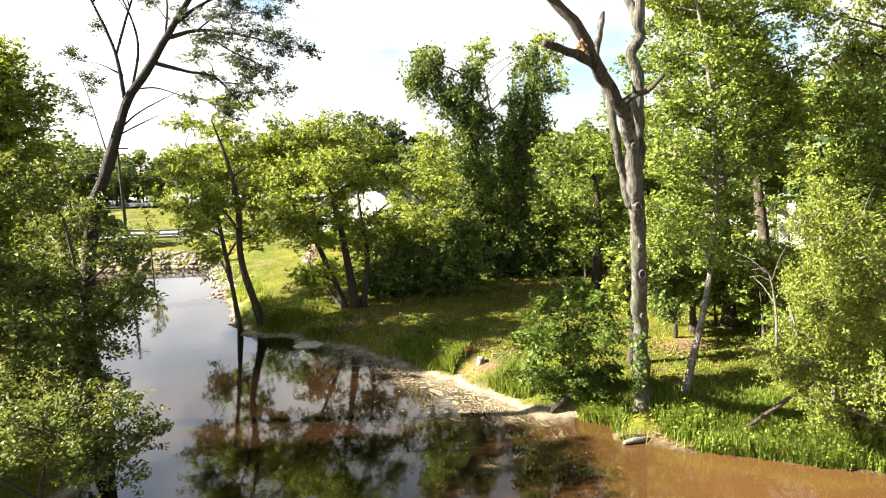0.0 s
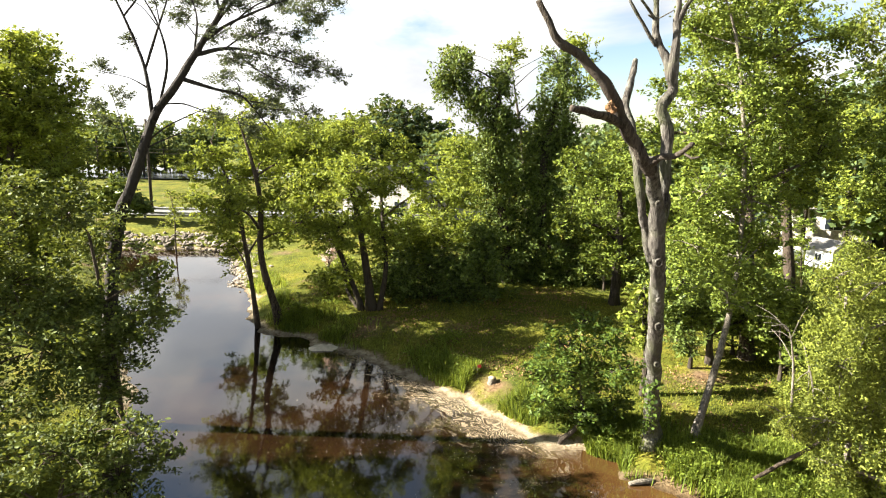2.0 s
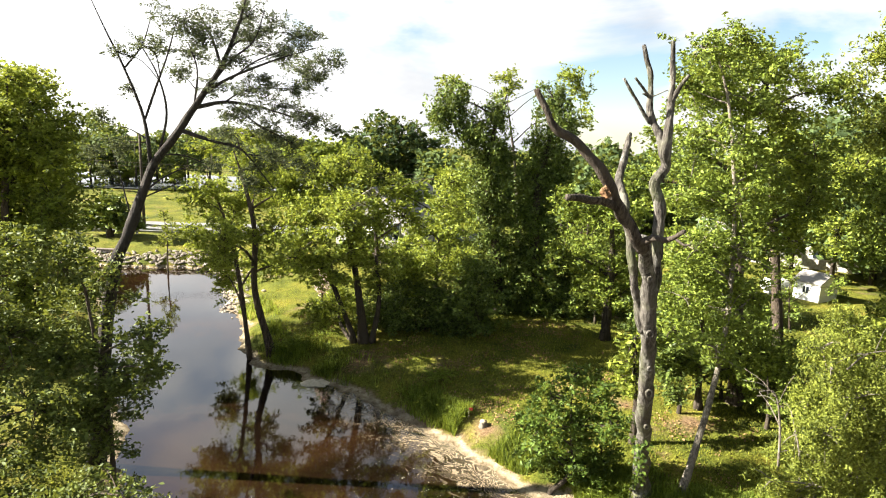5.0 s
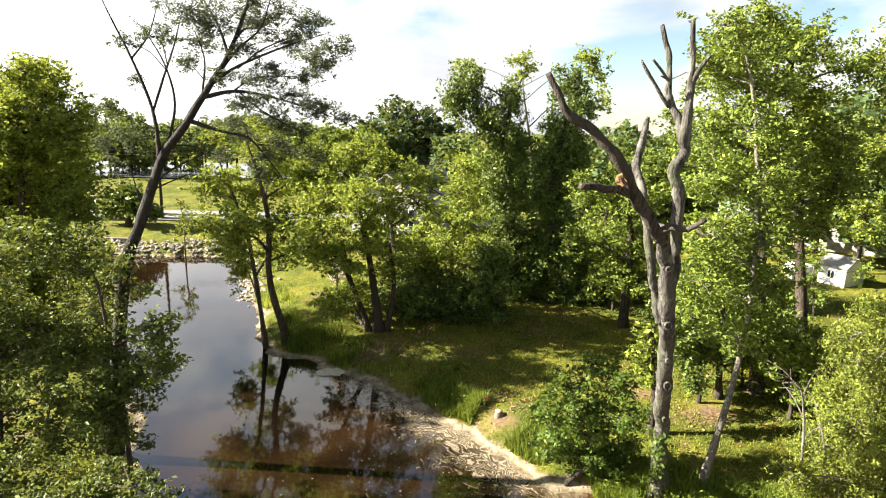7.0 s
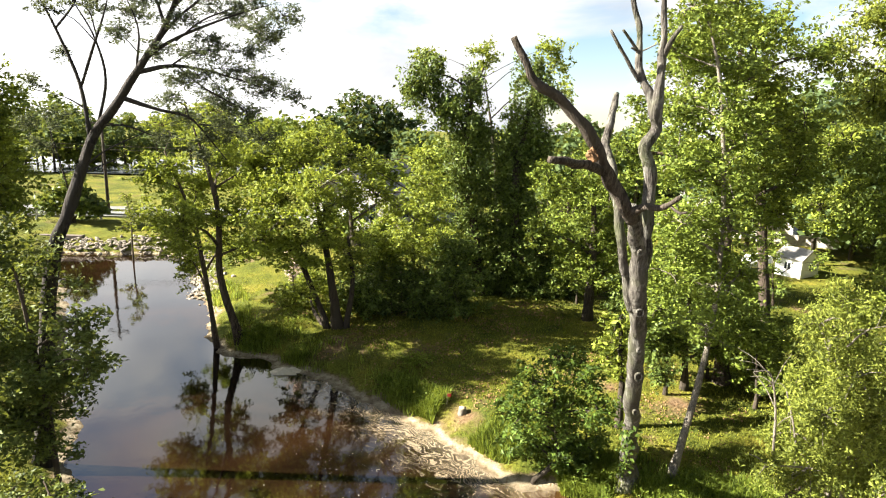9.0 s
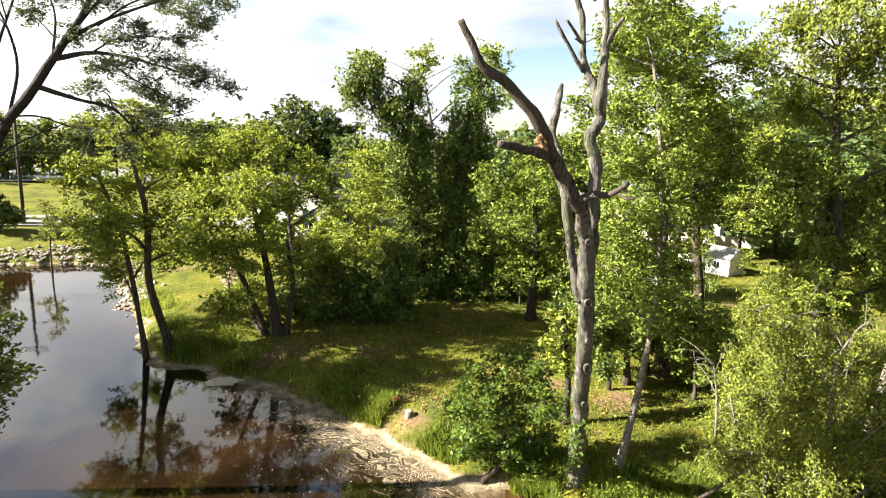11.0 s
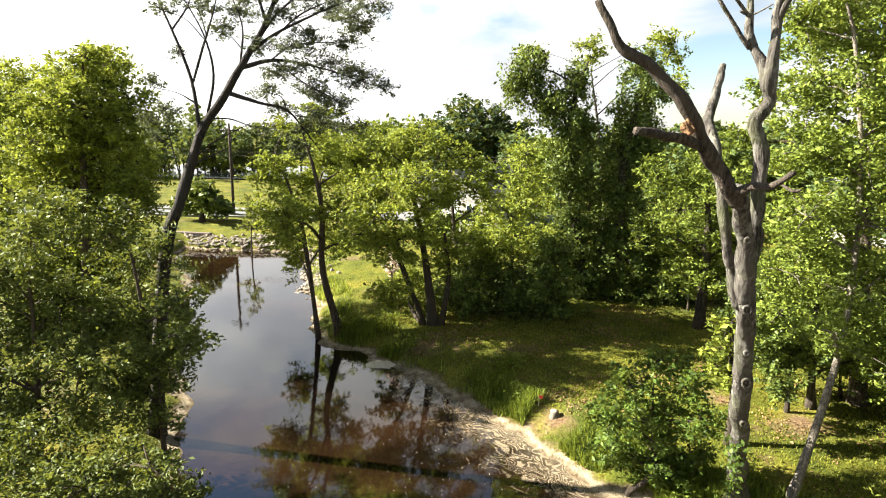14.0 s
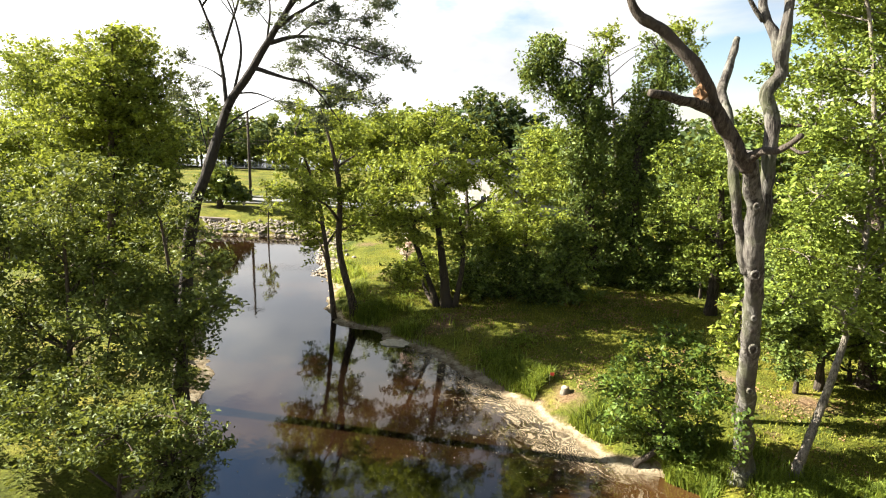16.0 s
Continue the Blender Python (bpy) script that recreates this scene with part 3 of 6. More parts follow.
tree("layered_tree", "light-green tree with tiered leafy branches", "tree", [(-0.88, 29.50, 0.92, 0.11), (-0.93, 29.50, 3.75, 0.09), (-0.59, 29.50, 6.98, 0.06), (-0.48, 29.50, 8.28, 0.03)],
     [(-2.68, 26.37, 7.58, 1.00, 0.67), (-2.48, 27.09, 6.33, 0.86, 0.86), (-0.35, 27.05, 7.98, 0.76, 0.71), (-0.41, 28.87, 6.77, 1.41, 0.82), (-0.30, 25.34, 5.91, 1.47, 0.79), (-1.05, 29.16, 4.07, 1.60, 1.06), (-2.21, 27.78, 3.97, 1.28, 1.15), (0.36, 31.11, 3.54, 1.41, 1.27), (-2.24, 31.22, 4.81, 0.86, 0.86)], seed=8, leaf_size=0.22, leaf_mat=LEAF_LIGHT, bark_mat=BARK_DARK, cover=3.9)
# shade under the tall trees put into the dark leaf tone
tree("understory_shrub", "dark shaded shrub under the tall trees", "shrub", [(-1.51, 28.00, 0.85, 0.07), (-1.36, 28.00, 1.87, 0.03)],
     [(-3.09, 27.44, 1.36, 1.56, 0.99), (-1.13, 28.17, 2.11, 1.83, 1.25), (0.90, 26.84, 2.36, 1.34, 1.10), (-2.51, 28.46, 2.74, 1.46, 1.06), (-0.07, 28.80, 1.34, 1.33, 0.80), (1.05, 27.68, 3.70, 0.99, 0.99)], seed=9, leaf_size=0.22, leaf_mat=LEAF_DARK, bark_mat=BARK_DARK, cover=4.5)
tree("ivy_clad_tree", "tall dead tree wrapped in dark climbing ivy", "tree", [(2.50, 31.00, 0.88, 0.31), (2.07, 31.00, 4.24, 0.25), (1.55, 31.00, 7.78, 0.20), (1.73, 31.00, 10.67, 0.10), (2.24, 31.00, 12.20, 0.04)],
     [(-0.54, 30.67, 11.92, 1.23, 0.95), (0.34, 30.78, 10.26, 1.24, 1.20), (1.62, 30.77, 11.04, 1.02, 1.06), (2.02, 31.08, 9.25, 1.24, 1.35), (1.33, 30.93, 7.91, 1.19, 1.36), (1.71, 31.04, 6.29, 1.20, 1.38), (2.01, 31.25, 4.48, 1.36, 1.40), (2.41, 31.26, 2.66, 1.44, 1.41), (2.63, 31.14, 1.41, 1.24, 0.95), (-1.02, 30.86, 10.90, 0.82, 0.75)], seed=10, leaf_size=0.23, leaf_mat=LEAF_DARK, bark_mat=BARK_DARK, cover=4.4, clump=0.5, droop=0.8)
tree("wispy_tree", "light wispy tree top behind the ivy", "tree", [(4.14, 36.00, 0.90, 0.17), (3.51, 36.00, 7.34, 0.10), (2.68, 36.00, 12.17, 0.03)],
     [(2.42, 36.01, 13.64, 0.91, 0.55), (2.79, 36.41, 12.96, 0.80, 0.62), (-0.70, 36.37, 13.27, 1.10, 0.44), (6.06, 35.85, 13.86, 0.88, 0.65), (6.74, 35.91, 13.16, 0.82, 0.88), (7.07, 35.84, 11.44, 0.77, 0.89), (4.26, 36.17, 9.20, 0.62, 0.62)], seed=11, leaf_size=0.25, leaf_mat=LEAF_LIGHT, bark_mat=BARK_DARK, cover=3.4, gaps=0.0)
tree("ivy_clad_tree", "tall dead tree wrapped in dark climbing ivy", "tree", [(4.82, 31.50, 0.89, 0.31), (4.24, 31.50, 4.02, 0.25), (4.19, 31.50, 7.58, 0.20), (4.78, 31.50, 10.73, 0.10), (5.25, 31.50, 12.24, 0.04)],
     [(4.92, 31.50, 11.11, 1.02, 1.23), (4.68, 31.81, 9.57, 1.31, 1.26), (4.05, 31.72, 7.97, 1.39, 1.37), (3.81, 31.72, 6.19, 1.51, 1.39), (4.00, 31.99, 4.20, 1.54, 1.41), (4.33, 31.14, 2.55, 1.51, 1.29), (3.66, 31.31, 1.48, 1.23, 1.07), (5.21, 31.10, 1.47, 1.21, 1.05), (4.64, 31.47, 12.24, 0.76, 0.87), (5.32, 31.80, 8.14, 0.72, 1.51)], seed=12, leaf_size=0.23, leaf_mat=LEAF_DARK, bark_mat=BARK_DARK, cover=4.6, clump=0.5, droop=0.8)
tree("round_pine", "broad round-topped dark pine beyond the lawn", "tree", [(-8.61, 76.00, 1.49, 0.44), (-8.83, 76.00, 2.90, 0.35), (-9.02, 76.00, 7.14, 0.20)],
     [(-9.15, 78.74, 10.24, 4.80, 3.15), (-11.81, 71.38, 8.07, 3.86, 2.73), (-5.32, 77.44, 7.98, 3.42, 2.90), (-9.00, 76.10, 6.50, 5.97, 2.73), (-12.90, 77.98, 5.24, 3.99, 2.66), (-5.45, 76.58, 5.19, 2.98, 2.55), (-9.95, 78.74, 3.10, 7.13, 2.67)], seed=13, leaf_size=0.6, leaf_mat=LEAF_SHADE, bark_mat=BARK_DARK, cover=4.6, clump=0.9, tight=True)
tree("back_tree", "mid-green tree at the back of the lawn", "tree", [(9.19, 35.00, 0.94, 0.11), (9.03, 35.00, 2.70, 0.09), (8.83, 35.00, 7.01, 0.04)],
     [(8.95, 35.70, 7.61, 1.15, 1.15), (8.24, 34.02, 5.49, 1.43, 1.43), (9.45, 33.43, 5.92, 1.40, 1.40), (7.80, 32.08, 3.59, 1.52, 1.52), (10.33, 34.65, 3.49, 1.64, 1.64), (7.75, 36.25, 3.44, 1.20, 1.55), (7.67, 35.03, 1.49, 1.35, 1.01), (10.49, 35.51, 1.57, 1.53, 1.19)], seed=14, leaf_size=0.25, leaf_mat=LEAF_MID, bark_mat=BARK_DARK, cover=4.2)
tree("sapling", "small bright-leaved sapling on the lawn", "sapling", [(7.27, 29.50, 0.93, 0.06), (7.19, 29.50, 2.08, 0.04), (7.12, 29.50, 2.95, 0.02)],
     [(7.35, 29.07, 2.35, 0.78, 0.61), (8.33, 29.22, 2.49, 0.67, 0.67), (8.09, 29.62, 3.25, 0.79, 0.62), (6.94, 29.34, 2.98, 0.56, 0.50)], seed=15, leaf_size=0.21, leaf_mat=LEAF_LIGHT, bark_mat=BARK_DARK, cover=3.9)
tree("leaning_tree", "leafy tree with a pale leaning trunk", "tree", [(6.30, 14.90, 0.60, 0.10), (7.15, 15.90, 2.48, 0.09), (7.82, 16.80, 4.30, 0.07), (8.08, 17.40, 6.46, 0.07), (7.94, 17.60, 8.83, 0.06), (7.50, 17.60, 11.11, 0.04), (7.03, 17.60, 12.41, 0.02)],
     [(6.49, 17.18, 12.48, 0.74, 0.59), (7.77, 18.04, 12.86, 0.69, 0.62), (6.59, 18.33, 11.60, 0.72, 0.72), (7.77, 18.32, 11.47, 0.88, 0.88), (7.21, 18.87, 10.14, 1.01, 0.92), (7.82, 17.33, 9.99, 0.92, 0.84), (6.80, 17.98, 8.53, 0.89, 0.89), (7.87, 17.34, 8.46, 1.01, 0.86), (6.60, 16.60, 7.05, 0.88, 0.73), (8.12, 17.11, 6.84, 0.94, 0.75), (6.89, 17.70, 5.42, 0.80, 0.63), (7.95, 16.96, 5.25, 0.95, 0.71), (7.83, 17.47, 4.23, 0.75, 0.50), (7.86, 18.38, 5.71, 0.86, 0.69), (9.12, 18.00, 5.51, 0.75, 0.67), (8.71, 18.00, 9.14, 0.72, 0.80), (6.46, 17.84, 6.81, 0.58, 0.66), (7.45, 16.18, 4.10, 0.55, 0.46), (6.42, 15.29, 4.78, 0.46, 0.41)], seed=16, leaf_size=0.17, leaf_mat=LEAF_MID, bark_mat=BARK_PALE, cover=4.1, gaps=0.2)
tree("tall_tree", "tall sunlit light-green tree behind the snag", "tree", [(12.54, 22.00, 0.91, 0.22), (12.54, 22.00, 1.51, 0.20), (11.85, 22.00, 5.60, 0.17), (11.19, 22.00, 9.59, 0.12), (10.58, 22.00, 12.58, 0.05)],
     [(10.55, 22.88, 13.25, 0.89, 0.69), (11.19, 22.27, 12.53, 0.96, 0.87), (10.36, 21.57, 11.26, 1.04, 0.95), (11.20, 20.99, 10.88, 0.92, 1.01), (10.58, 20.48, 9.61, 1.09, 1.00), (12.45, 22.01, 8.85, 0.89, 1.08), (10.91, 21.35, 7.88, 0.97, 0.97), (11.80, 21.30, 6.74, 0.88, 0.78), (9.18, 21.82, 12.71, 0.95, 0.76), (8.56, 21.96, 12.17, 0.77, 0.96)], seed=17, leaf_size=0.20, leaf_mat=LEAF_LIGHT, bark_mat=BARK_BROWN, cover=3.9, gaps=0.2)
tree("weeping_tree", "yellow-green tree with drooping sprays over an ivy-covered trunk", "tree", [(16.89, 21.50, 0.89, 0.28), (16.89, 21.50, 1.77, 0.25), (16.83, 21.50, 5.43, 0.22), (16.55, 21.50, 8.68, 0.15), (16.07, 21.50, 12.4, 0.06)],
     [(15.05, 21.20, 13.4, 1.31, 1.0), (16.76, 20.71, 13.3, 1.31, 1.0), (18.3, 20.9, 13.0, 1.0, 0.9), (15.4, 21.0, 12.2, 1.2, 0.8), (17.2, 21.4, 12.2, 1.1, 0.8), (16.75, 21.97, 10.90, 1.82, 0.97), (17.92, 20.72, 10.28, 1.03, 1.14), (15.63, 22.91, 10.66, 1.06, 1.22), (13.90, 22.15, 12.01, 0.83, 0.83), (18.79, 21.25, 11.55, 0.84, 1.06), (15.9, 21.6, 14.3, 1.0, 0.7), (14.2, 21.8, 13.3, 0.8, 0.8)], seed=18, leaf_size=0.20, leaf_mat=LEAF_WILLOW, bark_mat=BARK_DARK, cover=3.9, droop=0.9, gaps=0.25)
tree("ivy_clad_tree", "tree trunk hidden by hanging dark ivy", "tree", [(16.28, 20.50, 0.93, 0.22), (16.28, 20.50, 2.12, 0.20), (16.22, 20.50, 5.60, 0.18), (15.97, 20.50, 8.49, 0.08)],
     [(15.08, 20.28, 8.51, 1.04, 0.90), (16.71, 21.10, 7.21, 1.17, 1.06), (15.93, 20.75, 5.79, 1.16, 1.05), (15.17, 20.13, 4.46, 0.99, 0.86), (17.85, 20.90, 7.82, 0.96, 1.17), (17.09, 19.63, 6.08, 0.97, 1.11), (18.71, 20.86, 4.09, 0.93, 1.06), (14.05, 20.16, 7.36, 0.79, 1.09), (14.14, 20.88, 8.73, 0.81, 0.81), (17.16, 20.76, 3.32, 1.09, 0.87), (18.29, 20.04, 8.65, 0.71, 1.22)], seed=19, leaf_size=0.18, leaf_mat=LEAF_MID, bark_mat=BARK_DARK, cover=4.5, droop=0.8)
tree("edge_tree", "dark green woodland tree beside the river", "tree", [(23.65, 21.00, 0.91, 0.22), (22.80, 21.00, 5.20, 0.16), (22.16, 21.00, 9.66, 0.08)],
     [(21.45, 20.75, 6.86, 0.99, 1.32), (23.91, 21.84, 8.32, 1.16, 1.63), (22.27, 21.98, 4.61, 1.07, 1.30), (23.17, 21.22, 4.44, 1.39, 1.39), (22.39, 21.29, 2.33, 1.18, 1.06), (23.89, 20.66, 2.85, 1.39, 1.39), (23.53, 20.36, 6.37, 1.33, 1.55), (20.30, 20.37, 2.27, 0.78, 0.78), (22.64, 20.30, 1.39, 1.38, 0.92)], seed=20, leaf_size=0.20, leaf_mat=LEAF_LIGHT, bark_mat=BARK_DARK, cover=4.2)
tree("willow_shrub", "pale green willow shrub drooping over the bank", "shrub", [(11.05, 13.60, 0.82, 0.08), (10.90, 13.60, 2.28, 0.06), (10.79, 13.60, 4.34, 0.03)],
     [(10.60, 13.78, 4.66, 0.75, 0.58), (12.40, 14.36, 4.26, 0.81, 0.62), (8.94, 12.71, 4.01, 0.72, 0.62), (11.92, 14.44, 2.96, 1.12, 0.77), (12.49, 13.58, 2.86, 0.74, 0.78), (9.05, 13.20, 2.63, 0.77, 0.66), (10.48, 13.20, 2.16, 1.15, 0.71), (11.84, 13.06, 1.82, 0.90, 0.66), (9.54, 13.49, 1.03, 0.76, 0.53), (11.55, 14.02, 1.18, 1.27, 0.57), (12.89, 13.89, 4.35, 0.50, 0.57)], seed=21, leaf_size=0.115, leaf_mat=LEAF_WILLOW, bark_mat=BARK_PALE, cover=3.9, droop=0.8, slim=0.36, gaps=0.15)
tree("willow_shrub", "pale green willow shrub drooping over the bank", "shrub", [(9.63, 13.20, 0.62, 0.07), (9.48, 13.20, 1.34, 0.05), (9.33, 13.20, 3.28, 0.03)],
     [(8.75, 12.50, 4.62, 0.67, 0.55), (8.26, 12.60, 3.73, 0.62, 0.62), (9.16, 12.55, 2.94, 0.75, 0.69), (8.41, 12.89, 2.32, 0.65, 0.65), (9.99, 13.92, 1.11, 0.85, 0.64), (9.46, 12.40, 3.99, 0.61, 0.73), (8.33, 13.67, 2.76, 0.41, 0.55)], seed=22, leaf_size=0.115, leaf_mat=LEAF_WILLOW, bark_mat=BARK_PALE, cover=3.7, droop=0.8, slim=0.36, gaps=0.15)
tree("lawn_bush", "rounded dark green bush on the river bank", "bush", [(2.85, 15.60, 0.06, 0.06), (3.48, 15.60, 0.74, 0.05), (3.39, 15.60, 1.93, 0.04), (3.32, 15.60, 2.93, 0.02)],
     [(3.45, 15.77, 3.59, 0.49, 0.34), (2.79, 15.67, 2.95, 0.74, 0.49), (3.97, 15.58, 3.13, 0.68, 0.52), (2.64, 14.90, 2.43, 0.74, 0.59), (3.64, 15.73, 1.96, 0.93, 0.70), (4.32, 14.96, 2.48, 0.56, 0.56), (2.47, 15.87, 1.22, 0.67, 0.51), (2.25, 15.78, 2.03, 0.47, 0.47), (3.59, 15.85, 0.86, 0.92, 0.56), (4.37, 15.85, 0.99, 0.60, 0.55)], seed=23, leaf_size=0.16, leaf_mat=LEAF_BUSH, bark_mat=BARK_DARK, cover=4.6, clump=0.34, tight=True)
tree("ivy_clump", "bright ivy clump round a short stump", "ivy", [(5.74, 17.50, 0.74, 0.10), (5.74, 17.50, 1.97, 0.09), (5.63, 17.50, 3.06, 0.08), (5.50, 17.50, 4.12, 0.05)],
     [(5.48, 17.64, 3.98, 0.44, 0.44), (5.49, 17.53, 3.31, 0.58, 0.51), (5.63, 17.38, 2.71, 0.51, 0.47), (5.26, 17.48, 2.87, 0.34, 0.37), (5.80, 17.47, 3.62, 0.37, 0.47)], seed=24, leaf_size=0.20, leaf_mat=LEAF_LIGHT, bark_mat=BARK_DARK, cover=3.8, clump=0.2, limbs=False)
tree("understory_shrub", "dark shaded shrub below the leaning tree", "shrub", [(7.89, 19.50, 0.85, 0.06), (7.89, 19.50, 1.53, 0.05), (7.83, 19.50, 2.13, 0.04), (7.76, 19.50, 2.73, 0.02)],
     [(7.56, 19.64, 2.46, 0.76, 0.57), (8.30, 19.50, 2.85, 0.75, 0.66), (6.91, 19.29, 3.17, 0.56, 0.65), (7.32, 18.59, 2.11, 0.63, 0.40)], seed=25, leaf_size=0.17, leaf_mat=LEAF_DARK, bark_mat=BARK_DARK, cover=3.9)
tree("understory_shrub", "dark shaded shrub below the leaning tree", "shrub", [(10.37, 18.50, 0.93, 0.06), (10.37, 18.50, 1.33, 0.05), (10.29, 18.50, 1.91, 0.04), (10.16, 18.50, 2.85, 0.02)],
     [(9.49, 17.73, 3.68, 0.76, 0.59), (10.06, 17.29, 3.70, 0.74, 0.74), (10.50, 18.96, 2.10, 0.82, 0.64), (11.54, 19.13, 1.68, 0.74, 0.65), (9.75, 19.03, 2.61, 0.64, 0.64)], seed=26, leaf_size=0.17, leaf_mat=LEAF_MID, bark_mat=BARK_DARK, cover=3.6)
tree("back_tree", "mid-green tree at the back of the lawn", "tree", [(-5.28, 42.00, 0.99, 0.22), (-5.66, 42.00, 1.60, 0.16), (-6.00, 42.00, 5.56, 0.06)],
     [(-13.45, 44.51, 8.05, 1.92, 1.07), (-10.55, 43.55, 8.74, 2.05, 1.03), (-8.10, 43.93, 8.39, 1.64, 1.02), (-14.33, 39.84, 8.07, 1.55, 0.77), (-3.47, 43.73, 5.94, 1.61, 1.21), (0.03, 41.66, 7.32, 1.49, 1.12), (-0.20, 41.62, 5.08, 1.88, 1.51), (-7.01, 44.24, 1.98, 2.56, 1.71), (-2.92, 41.13, 1.82, 1.93, 1.55)], seed=27, leaf_size=0.39, leaf_mat=LEAF_MID, bark_mat=BARK_DARK, cover=3.9, clump=0.7)
tree("understory_shrub", "low shrub in the shade behind the lawn", "shrub", [(5.49, 33.00, 0.88, 0.07), (5.34, 33.00, 1.70, 0.03)],
     [(3.98, 32.03, 1.57, 1.39, 1.08), (5.67, 33.11, 1.68, 1.59, 1.27), (4.59, 32.82, 3.33, 1.57, 1.41), (6.42, 32.58, 3.12, 1.24, 1.40), (5.19, 33.23, 4.55, 1.41, 1.41), (3.60, 33.74, 1.27, 1.31, 0.66), (7.00, 32.99, 1.25, 1.12, 0.64)], seed=28, leaf_size=0.23, leaf_mat=LEAF_DARK, bark_mat=BARK_DARK, cover=4.2)
